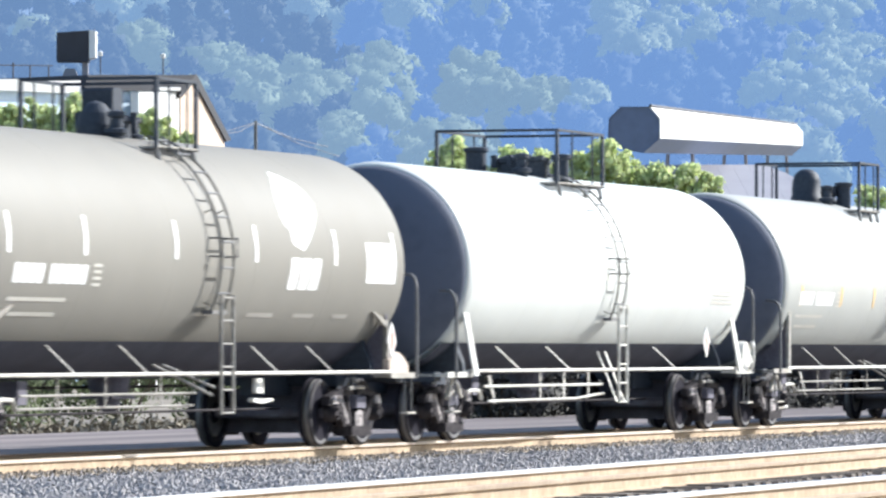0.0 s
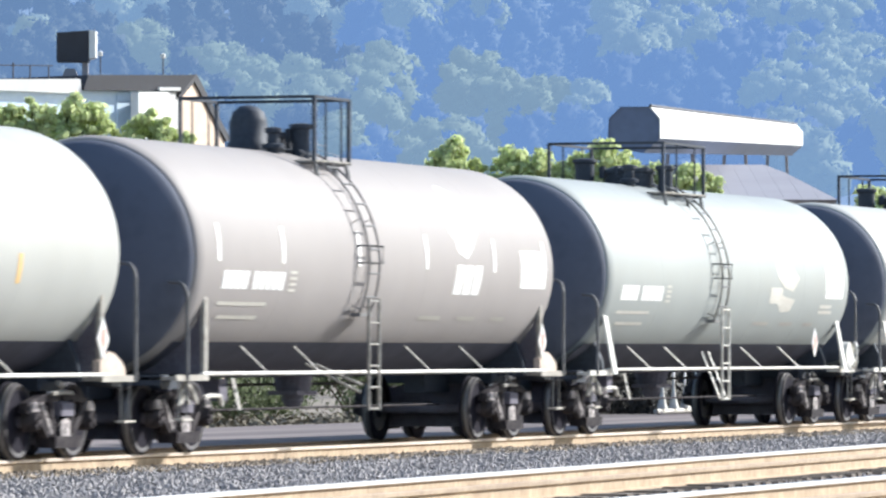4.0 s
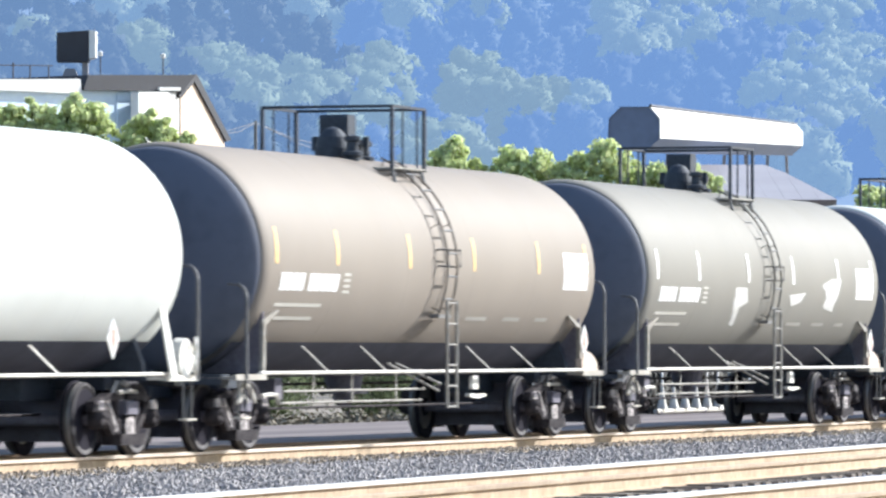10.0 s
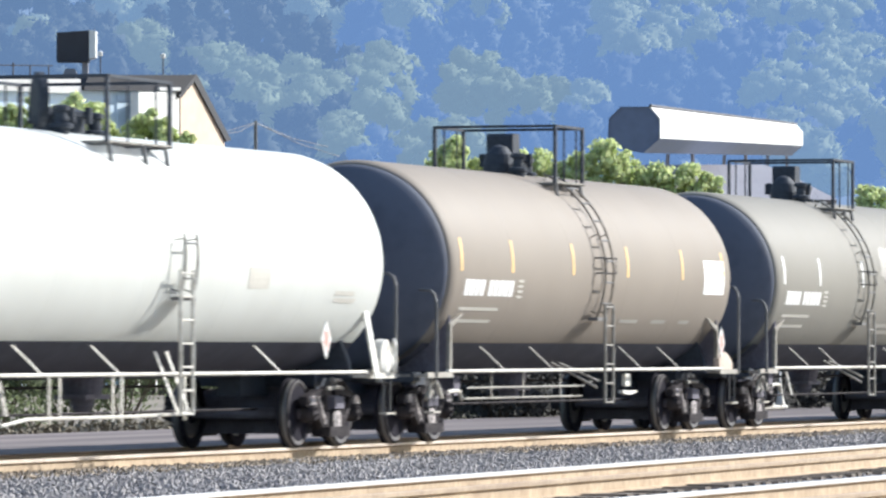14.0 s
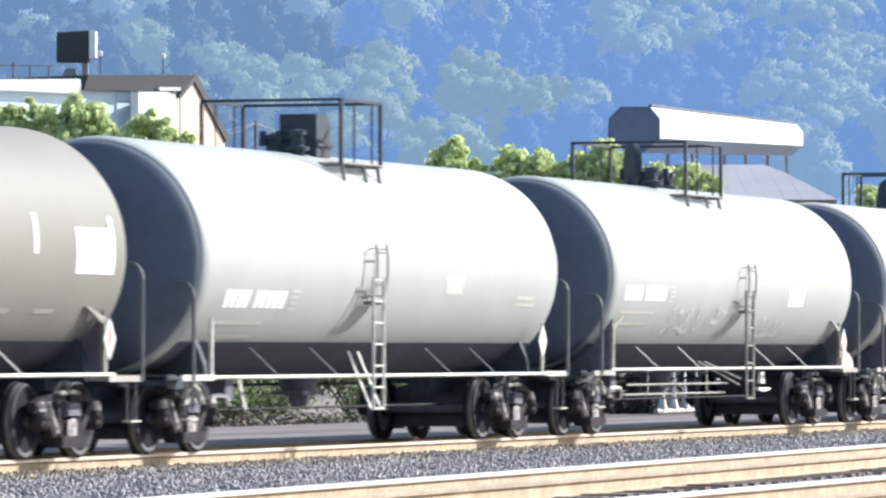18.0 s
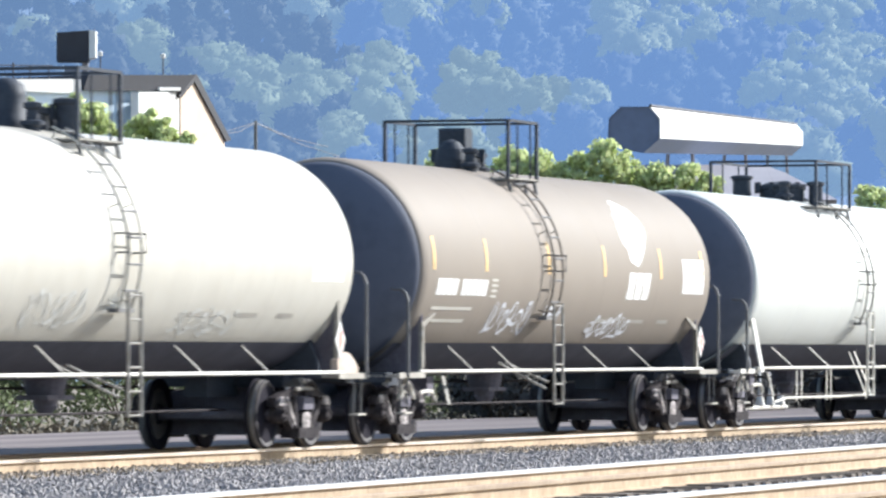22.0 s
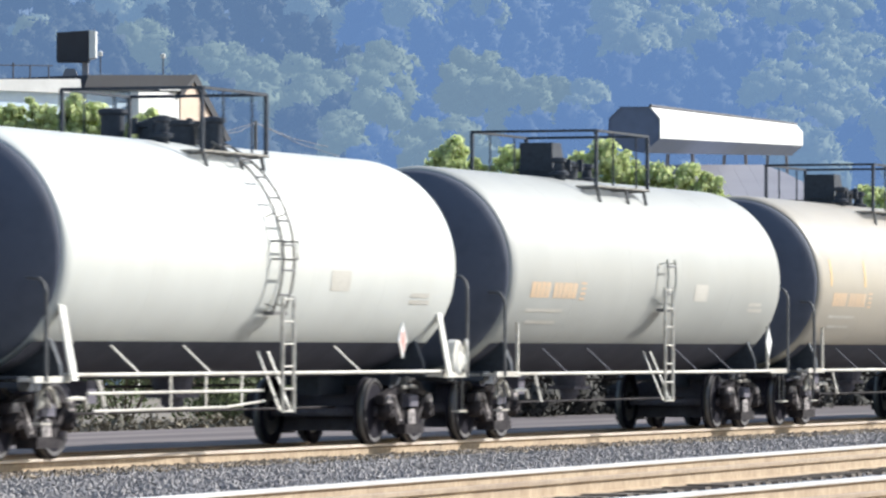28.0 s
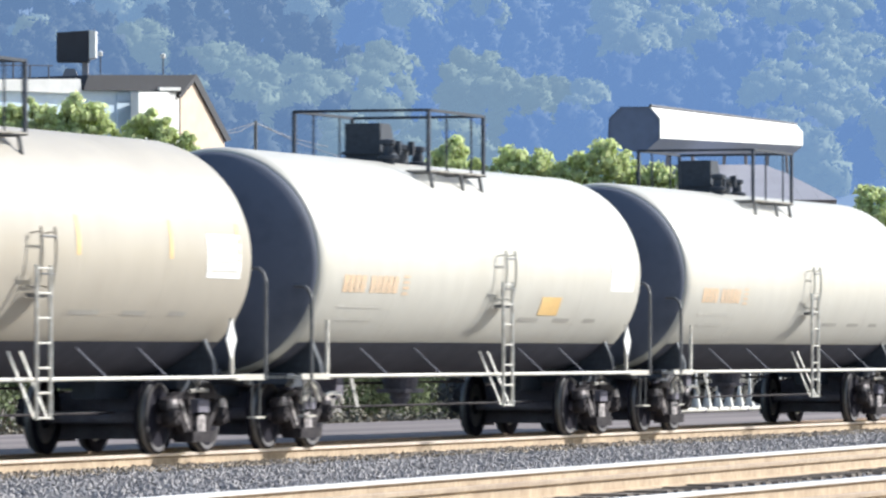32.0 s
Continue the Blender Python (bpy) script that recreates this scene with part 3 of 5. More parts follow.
lathe(bm, [(-0.3, 0.16), (z_, 0.10)], "z", 10, (e_, n_, 0))
part("shaft", bm, DARKPIPE, pole)
for x1, y1, n1 in ((392, 235, 318), (250, 262, 300), (580, 258, 350), (600, 275, 350)):
    q = px(n1, x1, y1)
    bm = bmesh.new()
    tube(bm, [(e_, n_, z_ - 0.1), ((e_ + q[0]) / 2, (n_ + n1) / 2, (z_ + q[2]) / 2 - 0.25), (q[0], n1, q[2])], 0.025, 5)
    part("wire", bm, DARKPIPE, pole)

# bushes, weeds and the white pickets beyond the service road
BUSH = material("dusty_bush_leaves", (0.135, 0.165, 0.085), (0.066, 0.080, 0.046), 0.7, grain=5, bump=0.0, island=0.5)
leafy(BUSH, 0.35)
DULLWEED = material("dusty_weeds", (0.17, 0.155, 0.11), (0.11, 0.10, 0.07), 0.9, grain=5, bump=0.0, island=0.4)
STRAW = material("dry_weeds", (0.20, 0.17, 0.12), (0.13, 0.11, 0.075), 0.9, grain=5, bump=0.0, island=0.4)


def bush(x, y, height, spread, seed, mat=None):
    rs = np.random.RandomState(seed)
    b = tagged(new("bush"), "dusty green bush beside the service road", "bush")
    b.matrix_basis = pose(x, y, -0.34)
    bm = bmesh.new()
    for k in range(7):
        a = k * 0.9
        tube(bm, [(0, 0, 0), (0.12 * spread * math.cos(a), 0.12 * spread * math.sin(a), height * 0.35), (0.3 * spread * math.cos(a), 0.3 * spread * math.sin(a), height * 0.75)], 0.02, 5)
    part("stem_clump", bm, BARK, b)
    n = 16
    c = np.stack([rs.uniform(-0.5, 0.5, n) * spread, rs.uniform(-0.4, 0.4, n) * spread, height * rs.uniform(0.12, 0.85, n)], 1)
    put("foliage", quad_mesh("foliage", leaves(rs, c, rs.uniform(0.14, 0.24, (n, 1)) * spread * np.array([[1, 1, 0.7]]), 260, 0.075), mat or BUSH, np.repeat(0.7 * c, 260, 0)), b)
    return b


for i in range(34):
    bush(75 + 5.0 * i + random.uniform(-1, 1), 18.6 + random.uniform(-1.0, 1.5), random.uniform(2.1, 3.1), random.uniform(4.2, 5.8), 100 + i)

# added shrub row, its leaves darkened to give a shaded background
HEDGE = material("shade_dark_shrub_leaves", (0.060, 0.058, 0.050), (0.036, 0.034, 0.032), 0.8, grain=5, bump=0.0, island=0.4)
for i in range(30):
    b = bush(124 + 2.6 * i + random.uniform(-0.6, 0.6), 11.6 + random.uniform(-0.4, 0.6) + 0.03 * i, random.uniform(1.5, 2.1), random.uniform(2.8, 3.6), 300 + i, HEDGE)
    tagged(b, "added low shrub beside the service road, leaves painted shade-dark", "bush")


def weeds(name, n, x0, x1, y0, y1, h, mat, label):
    """Low tangled clumps of weeds, thick in some places and thin in others."""
    rs = np.random.RandomState(n)
    p = np.stack([rs.uniform(x0, x1, n), rs.uniform(y0, y1, n), np.full(n, -0.20)], 1)
    p = p[rs.rand(n) < 0.35 + 0.6 * (0.5 + 0.5 * np.sin(p[:, 0] * 0.9) * np.sin(p[:, 0] * 0.31 + 1.0))]
    tall = h * rs.uniform(0.3, 1.1, (len(p), 1))
    q = leaves(rs, p, tall * np.array([[1.1, 1.1, 0.9]]), 16, 0.075, 0.1)
    return tagged(new(name, quad_mesh(name, q, mat)), label, "weeds", kind="stuff")


weeds("dry_weeds", 2600, 70, 125, 11.6, 16.0, 0.46, STRAW, "tall dry straw-coloured weeds by the service road")
weeds("low_weeds", 4200, 105, 260, 11.6, 15.0, 0.34, DULLWEED, "low dusty weeds by the service road")

fence = tagged(new("picket_barrier"), "row of white tapered posts on a pale beam", "barrier")
FY = 9.5
for k in range(12):
    def fill(bm):
        lathe(bm, [(0, 0.13), (0.03, 0.12), (0.30, 0.055), (0.50, 0.03), (0.90, 0.022)], "z", 10)
    put("picket", shape("picket", STRAP, fill, True), fence, pose(130.1 + 0.945 * k, FY, 0.10))
pa, pb = Vector((129.6, FY, 0.04)), Vector((141.0, FY, 0.04))
bm = bmesh.new()
tube(bm, [pa, pb], 0.06, 8)
part("beam", bm, PIPE, fence)
for t in (0.02, 0.35, 0.68, 0.98):
    q = pa.lerp(pb, t)
    bm = bmesh.new()
    tube(bm, [(q.x, q.y, -0.34), (q.x, q.y, 0.06)], 0.07, 8)
    part("leg", bm, GRIME, fence)


# ---- tank cars ----
R, ZC, HALF, DISH = 1.59, 2.655, 7.5, 0.72      # tank radius, axis height, half length of the barrel, depth of a head
TRUCK, AXLE, WHEEL = 6.975, 0.89, 0.475         # truck centre, half wheelbase, wheel radius
PITCH, SPEED = 18.115, 11.8504                    # length over couplers, metres a second at the start
FIRST = 71.60                                   # place of the first car's middle at 0 s


def head_profile():
    """Half profile of a dished head, from its middle to the barrel: (depth beyond the barrel, radius)."""
    return [(DISH * math.cos(a), max(0.02, R * math.sin(a) ** 0.8)) for a in (math.pi / 2 * i / 14 for i in range(15))]


def tank_fill(bm, back=HALF, knuckle=11):
    rim = head_profile()[knuckle:]
    prof = [(-back - d, r) for d, r in rim] + [(x, R) for x in np.linspace(-back, HALF, 9)[1:-1]] + [(HALF + d, r) for d, r in reversed(rim)]
    lathe(bm, prof, "x", 72, (0, 0, ZC))


def head_fill(bm, knuckle=11):
    prof = head_profile()[:knuckle + 1]
    prof[-1] = (prof[-1][0] - 0.004, prof[-1][1] + 0.002)
    lathe(bm, [(HALF + d, r) for d, r in prof] + [(HALF, R - 0.1)], "x", 72, (0, 0, ZC))


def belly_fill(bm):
    """The barrel's shaded underside, painted in as a shallow dark trough."""
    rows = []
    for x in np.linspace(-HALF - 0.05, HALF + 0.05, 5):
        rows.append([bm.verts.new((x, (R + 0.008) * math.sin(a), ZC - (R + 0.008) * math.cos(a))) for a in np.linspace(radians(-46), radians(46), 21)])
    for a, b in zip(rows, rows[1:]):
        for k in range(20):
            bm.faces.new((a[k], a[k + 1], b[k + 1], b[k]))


def weld_fill(x):
    def fill(bm):
        lathe(bm, [(x - 0.035, R - 0.006), (x - 0.02, R + 0.0012), (x + 0.02, R + 0.0012), (x + 0.035, R - 0.006)], "x", 72, (0, 0, ZC))
    return fill


def patch(bm, x0, x1, a0, a1, lift=0.006, n=4, slant=0.0):
    """A painted mark on the near side of the barrel: from x0 to x1, between the heights a0 and a1 above the axis."""
    rows = []
    for i in range(n + 1):
        z = a0 + (a1 - a0) * i / n
        y = -math.sqrt(max(0.01, (R + lift) ** 2 - z * z))
        s = slant * i / n
        rows.append([bm.verts.new((x0 + s, y, ZC + z)), bm.verts.new((x1 + s, y, ZC + z))])
    for a, b in zip(rows, rows[1:]):
        bm.faces.new((a[0], a[1], b[1], b[0]))


def blob(bm, outline, lift=0.006):
    """A painted shape on the near side: an outline of (x, height above the axis)."""
    cx, cz = sum(p[0] for p in outline) / len(outline), sum(p[1] for p in outline) / len(outline)

    def at(x, z):
        return bm.verts.new((x, -math.sqrt(max(0.01, (R + lift) ** 2 - z * z)), ZC + z))
    steps = 5
    rows = [[at(cx + (x - cx) * k / steps, cz + (z - cz) * k / steps) for x, z in outline] for k in range(1, steps + 1)]
    mid = at(cx, cz)
    n = len(outline)
    for k in range(n):
        bm.faces.new((mid, rows[0][k], rows[0][(k + 1) % n]))
        for a, b in zip(rows, rows[1:]):
            bm.faces.new((a[k], b[k], b[(k + 1) % n], a[(k + 1) % n]))


def arc(a0, a1, r, n=10):
    """Points round the near side of the barrel at radius r, by degrees above the level."""
    return [(-r * math.cos(radians(a)), ZC + r * math.sin(radians(a))) for a in np.linspace(a0, a1, n)]


def wheel_fill(bm):
    lathe(bm, [(-0.068, 0.10), (-0.068, 0.36), (-0.062, WHEEL - 0.025), (-0.05, WHEEL), (0.055, WHEEL - 0.008), (0.058, WHEEL + 0.022),
               (0.085, WHEEL + 0.018), (0.085, 0.37), (0.03, 0.33), (0.03, 0.16), (0.09, 0.13), (0.09, 0.08)], "y", 32)


def wheelset(car, x):
    ax = put("wheelset", shape("axle", GRIME, lambda bm: lathe(bm, [(-1.05, 0.06), (-0.8, 0.085), (0.8, 0.085), (1.05, 0.06)], "y", 14)), car, pose(x, 0, RAIL + WHEEL))
    w = shape("wheel", WHEELS, wheel_fill, True)
    tread = shape("tread", TREAD, lambda bm: lathe(bm, [(-0.046, WHEEL - 0.03), (-0.044, WHEEL + 0.002), (0.050, WHEEL - 0.005), (0.052, WHEEL - 0.03)], "y", 32), True)
    face = shape("rim_face", RIM, lambda bm: lathe(bm, [(-0.066, WHEEL - 0.055), (-0.073, WHEEL - 0.05), (-0.073, WHEEL - 0.02), (-0.062, WHEEL - 0.012)], "y", 32), True)
    for m in (pose(0, -0.79, 0), pose(0, 0.79, 0, 0, 0, 180)):
        wheel = put("wheel", w, ax, m)
        put("tread", tread, wheel)
        put("rim_face", face, wheel, None, "worn rim face")

    def cap(bm):
        lathe(bm, [(-0.10, 0.05), (-0.10, 0.10), (-0.02, 0.13), (0.09, 0.13)], "y", 16)
        for k in range(3):
            a = 2.094 * k
            box(bm, 0.06 * math.cos(a) - 0.02, 0.06 * math.cos(a) + 0.02, -0.125, -0.095, 0.06 * math.sin(a) - 0.02, 0.06 * math.sin(a) + 0.02)
    c = shape("bearing_cap", CAST, cap)
    put("bearing_cap", c, ax, pose(0, -1.02, 0))
    put("bearing_cap", c, ax, pose(0, 1.02, 0, 0, 0, 180))
    return ax


def side_frame_fill(bm):
    top, y0, y1 = 0.90, -0.06, 0.06
    for s in (-1, 1):
        prism(bm, [(s * 0.08, top), (s * 0.58, top - 0.01), (s * 1.06, 0.79), (s * 1.10, 0.66), (s * 0.98, 0.66), (s * 0.58, top - 0.10), (s * 0.08, top - 0.10)], y0, y1)
        prism(bm, [(s * 0.72, 0.80), (s * 0.84, 0.74), (s * 0.42, 0.34), (s * 0.10, 0.28), (s * 0.10, 0.36), (s * 0.35, 0.42)], y0, y1)
        prism(bm, [(s * 0.30, top - 0.08), (s * 0.38, top - 0.08), (s * 0.34, 0.38), (s * 0.27, 0.38)], y0 - 0.02, y1 + 0.02)
    box(bm, -0.42, 0.42, y0 - 0.10, y1 + 0.06, 0.23, 0.37)


def spring_fill(bm):
    pts = [(0.07 * math.cos(a), 0.07 * math.sin(a), 0.36 + 0.23 * k / 40) for k, a in ((k, 2 * math.pi * 5 * k / 40) for k in range(41))]
    tube(bm, pts, 0.02, 5)


def truck(car, x):
    for s in (-1, 1):
        f = put("side_frame", shape("side_frame", CAST, side_frame_fill), car, pose(x, s * 1.0, 0))
        for dx in (-0.89, 0.89):
            put("bearing_adapter", shape("bearing_adapter", DUSTGLINT, lambda bm: prism(bm, [(-0.13, 0.68), (0.13, 0.68), (0.11, 0.76), (0.05, 0.80), (-0.05, 0.80), (-0.11, 0.76)], -0.09, 0.09)), f, pose(dx, 0, 0), "dusty bearing adapter, painted bright as if sunlit")
        put("frame_strut", shape("frame_strut", DUSTGLINT, lambda bm: prism(bm, [(-0.70, 0.80), (-0.62, 0.80), (-0.30, 0.42), (-0.37, 0.40)], -0.075, 0.075)), f, None, "dusty diagonal strut, painted bright as if sunlit")
        put("spring_seat", shape("spring_seat", DUSTGLINT, lambda bm: prism(bm, [(-0.16, 0.30), (0.16, 0.30), (0.15, 0.56), (0.05, 0.60), (-0.13, 0.56)], -0.115, -0.10)), f, None, "dusty wear plate over the springs, painted bright as if sunlit")
        for dx in (-0.17, 0.0, 0.17):
            put("spring", shape("spring", CAST, spring_fill), f, pose(dx, 0, 0))
    put("bolster", shape("bolster", GRIME, lambda bm: prism(bm, [(-1.15, 0.62), (1.15, 0.62), (1.15, 0.78), (0.4, 0.95), (-0.4, 0.95), (-1.15, 0.78)], -0.2, 0.2, "yz")), car, pose(x, 0, 0))

    put("spring_plank", shape("spring_plank", GRIME, lambda bm: prism(bm, [(-0.36, 0.27), (0.36, 0.27), (0.30, 0.62), (-0.30, 0.62)], -0.86, 0.86)), car, pose(x, 0, 0))

    def beam(bm):
        tube(bm, [(0, -0.85, 0.5), (0, 0.85, 0.5)], 0.05, 8)
        for s in (-1, 1):
            box(bm, -0.05, 0.09, s * 0.8 - 0.06, s * 0.8 + 0.06, 0.38, 0.72)
    put("brake_beam", shape("brake_beam", GRIME, beam), car, pose(x + 0.36, 0, 0))
    put("brake_beam", shape("brake_beam", GRIME, beam), car, pose(x - 0.36, 0, 0, 0, 0, 180))
    if x < 0:
        # pale lever arch and hanger over the leading truck
        rods = [(0.032, (-0.62, 0, 0.72), (-0.50, 0, 0.90), (-0.30, 0, 1.00), (-0.10, 0, 0.92), (0.06, 0, 0.74)),
                (0.022, (-0.44, 0.02, 0.74), (-0.30, 0.02, 0.86), (-0.14, 0.02, 0.74)), (0.03, (0.35, 0, 0.82), (0.62, 0, 0.84), (0.92, 0, 0.83), (1.02, 0, 0.70))]
        put("lever_arch", shape("lever_arch", PIPE, fill_tubes(rods)), car, pose(x, -1.24, 0), "pale brake lever arch over the truck")
    else:
        rods = [(0.03, (-0.45, 0, 0.90), (-0.05, 0, 0.915), (0.2, 0, 0.905)), (0.04, (-0.25, 0, 1.03), (-0.1, 0, 1.0))]
        put("top_bar", shape("frame_top_bar", GREYPIPE, fill_tubes(rods)), car, pose(x, -1.12, 0), "grey bar along the side frame")
    return [wheelset(car, x - AXLE), wheelset(car, x + AXLE)]


def coupler_fill(bm):
    box(bm, 7.9, 8.75, -0.09, 0.09, 0.86, 1.04)
    prism(bm, [(8.7, -0.19), (8.98, -0.24), (9.06, -0.10), (8.9, 0.02), (9.05, 0.16), (8.96, 0.22), (8.7, 0.17)], 0.80, 1.10, "xz")
    for v in bm.verts[-14:]:
        v.co = Vector((v.co.x, v.co.z, v.co.y))


def end_sill_fill(bm):
    box(bm, 5.6, 8.5, -0.17, 0.17, 0.80, 1.12)
    box(bm, 8.05, 8.35, -1.30, 1.30, 0.98, 1.12)
    box(bm, 8.3, 8.44, -0.32, 0.32, 0.75, 1.18)


def saddle_fill(bm):
    prism(bm, [(-1.32, 1.05), (1.32, 1.05), (1.30, 1.25), (1.12, 1.70), (0.72, 1.33), (-0.72, 1.33), (-1.12, 1.70), (-1.30, 1.25)], -0.06, 0.06, "yz")
    box(bm, -0.35, 0.35, -0.9, 0.9, 0.93, 1.12)


def flat_bar(bm, a, b, w, thick=0.012):
    """A flat steel bar in one cross plane of the car, its broad side turned outwards and up."""
    a, b = Vector(a), Vector(b)
    d = (b - a).normalized()
    n = Vector((0, d.z, -d.y)) * thick / 2
    vs = [bm.verts.new(p + Vector((sx * w / 2, 0, 0)) + sn * n) for p in (a, b) for sx, sn in ((-1, -1), (1, -1), (1, 1), (-1, 1))]
    for f in ((0, 1, 2, 3), (7, 6, 5, 4), (0, 4, 5, 1), (1, 5, 6, 2), (2, 6, 7, 3), (3, 7, 4, 0)):
        bm.faces.new([vs[i] for i in f])


def fill_tubes(rods):
    """rods: (radius, points...)"""
    def fill(bm):
        for r, *pts in rods:
            if len(pts) == 2 and abs(pts[0][0] - pts[1][0]) < 0.01:
                flat_bar(bm, pts[0], pts[1], 2.4 * r)
            else:
                tube(bm, pts, r, 6)
    return fill


def ladder(car, x, kind, mat, mat_low):
    """A tank ladder on the near side: a curved part on the barrel that ends in a step, and a straight foot in front of it. kind: full or short."""
    low, w, r, face = 0.60, 0.22, R + 0.14, -R - 0.13
    a0, a1 = (-25, 66) if kind == "full" else (-19, 9)
    top = 2.16 if kind == "full" else 2.46
    xc = x if kind == "full" else x + 0.16
    for s in (-1, 1):
        put("stringer", shape("stringer_%s%d" % (kind, s), mat, lambda bm: tube(bm, [(s * w, y, z) for y, z in arc(a0, a1, r, 16)], 0.019, 6)), car, pose(xc, 0, 0))
        put("foot_stringer", shape("stringer_low%s%d" % (kind, s), mat_low, lambda bm: tube(bm, [(s * w, face, low), (s * w, face, top)], 0.026, 6)), car, pose(x, 0, 0))
        for k, a in enumerate(np.linspace(a0 + 3, a1 - 2, 3 if kind == "full" else 2)):
            (y0, z0), (y1, z1) = arc(a, a, R - 0.01, 1)[0], arc(a, a, r, 1)[0]
            put("standoff", shape("standoff%s%d" % (kind, k), mat, lambda bm: tube(bm, [(0, y0, z0), (0, y1, z1)], 0.010, 5)), car, pose(xc + s * w, 0, 0))
    # curved ladder's rungs get a dark colour that paints in their shadow
    rung = shape("rung", DARKPIPE, lambda bm: tube(bm, [(-w - 0.02, 0, 0), (w + 0.02, 0, 0)], 0.015, 6))
    rung_low = shape("rung", mat_low, lambda bm: tube(bm, [(-w - 0.02, 0, 0), (w + 0.02, 0, 0)], 0.015, 6))
    for y, z in arc(a0 + 9, a1 - 4, r, 8 if kind == "full" else 2):
        put("rung", rung, car, pose(xc, y, z))
    y, z = arc(a0, a0, r - 0.03, 1)[0]
    put("ladder_step", shape("ladder_step", DARKPIPE, lambda bm: box(bm, -w - 0.05, w + 0.05, -0.07, 0.07, -0.03, 0.02)), car, pose(xc, y, z), "dark step at the foot of the curved ladder")
    if kind == "full":
        # hand loops beside the ladder at the widest point
        for s in (-1, 1):
            put("grab_loop", shape("grab_loop", DARKPIPE, lambda bm: tube(bm, [(0, -R + 0.03, -0.12), (0, -R - 0.17, -0.12), (0, -R - 0.17, 0.12), (0, -R + 0.03, 0.12)], 0.016, 6)), car, pose(x + s * 0.27, 0, ZC + 0.12))
    for zz in (0.62, 0.92, 1.22, 1.52, 1.82, 2.12, 2.42):
        if zz < top:
            put("rung", rung_low, car, pose(x, face, zz))


def platform(car, x, length, wide, mat, tall=0.92, dome="drum"):
    """The work platform on top: gratings either side of the manway, posts and rails."""
    top = ZC + R
    if dome in ("drum", "can"):
        x, length = x + 0.52, 1.45
    hl, hw, zr = length / 2, wide / 2, top + tall - 0.19
    zf = top - 0.16
    post = shape("post%.2f%.2f" % (tall, wide), mat, lambda bm: box(bm, -0.03, 0.03, -0.025, 0.025, zf - 0.02, zr))
    thin = shape("thin_post%.2f%.2f" % (tall, wide), mat, lambda bm: tube(bm, [(0, 0, zf), (0, 0, zr)], 0.015, 6))
    for sx in (-1, 1):
        for sy in (-1, 1):
            put("post", post, car, pose(x + sx * hl, sy * hw, 0))
    for sy in (-1, 1):
        put("post", thin, car, pose(x - hl * 0.35, sy * hw, 0))
        put("post", thin, car, pose(x + hl * 0.55, sy * hw, 0))
    for z, r in ((zr, 0.032), (zr - 0.02 - 0.40 * tall, 0.0)):
        if not r:
            continue
        for sy in (-1, 1):
            put("handrail", shape("side_rail%.2f" % length, mat, lambda bm: box(bm, -hl, hl, -0.025, 0.025, -0.02, 0.02)), car, pose(x, sy * hw, z))
        for sx in (-1, 1):
            put("handrail", shape("end_rail%.2f" % wide, mat, lambda bm: box(bm, -0.025, 0.025, -hw, hw, -0.02, 0.02)), car, pose(x + sx * hl, 0, z))

    def grating(bm):
        for i in range(9):
            y = -0.20 + 0.05 * i
            box(bm, -hl - 0.02, hl + 0.02, y - 0.006, y + 0.006, -0.012, 0.012)
        for i in range(7):
            xx = -hl + length * i / 6
            box(bm, xx - 0.012, xx + 0.012, -0.22, 0.22, -0.03, 0.0)
    for sy in (-1, 1):
        put("grating", shape("grating%.2f" % length, GREYPIPE, grating), car, pose(x, sy * (hw - 0.18), zf))

    def bracket(bm):
        tube(bm, [(0, -hw + 0.02, zf - 0.03), (0, -hw - 0.02, ZC + math.sqrt(R * R - hw * hw) - 0.03)], 0.03, 5)
        tube(bm, [(0, -hw + 0.02, zf - 0.03), (0, -hw + 0.4, zf - 0.03)], 0.02, 5)
    for sx in (-0.9, 0.2, 0.9):
        put("bracket", shape("bracket%.2f" % wide, DARKPIPE, bracket), car, pose(x + sx * hl, 0, 0))
    # manway, valves and nozzles
    xm = x - 0.25 * length if length > 2 else x - 0.30

    def manway(bm):
        lathe(bm, [(top - 0.2, 0.33), (top + 0.18, 0.33), (top + 0.20, 0.38), (top + 0.26, 0.38), (top + 0.27, 0.34), (top + 0.33, 0.15)], "z", 24)
    lid_ob = put("manway", shape("manway", BLACK, manway), car, pose(x + 0.15, 0.1, 0))
    for k in range(8):
        a = math.pi / 4 * k
        put("eyebolt", shape("eyebolt", BLACK, lambda bm: box(bm, -0.035, 0.035, -0.035, 0.035, top + 0.12, top + 0.32)), lid_ob, pose(0.4 * math.cos(a), 0.4 * math.sin(a), 0))

    def hood(bm):
        prism(bm, [(-0.16, top - 0.2), (0.20, top - 0.2), (0.20, top + 0.60), (0.16, top + 0.64), (-0.14, top + 0.64), (-0.16, top + 0.60)], -0.22, 0.22)
        lathe(bm, [(top - 0.2, 0.26), (top + 0.14, 0.26), (top + 0.30, 0.22), (top + 0.42, 0.12), (top + 0.46, 0.02)], "z", 20, (-0.34, -0.05, 0))
        box(bm, 0.20, 0.26, -0.05, 0.05, top + 0.30, top + 0.50)

    def box_hood(bm):
        prism(bm, [(-0.30, top - 0.2), (0.30, top - 0.2), (0.30, top + 0.34), (0.16, top + 0.56), (-0.30, top + 0.56)], -0.28, 0.28)
        box(bm, -0.34, 0.34, -0.32, 0.32, top + 0.10, top + 0.14)

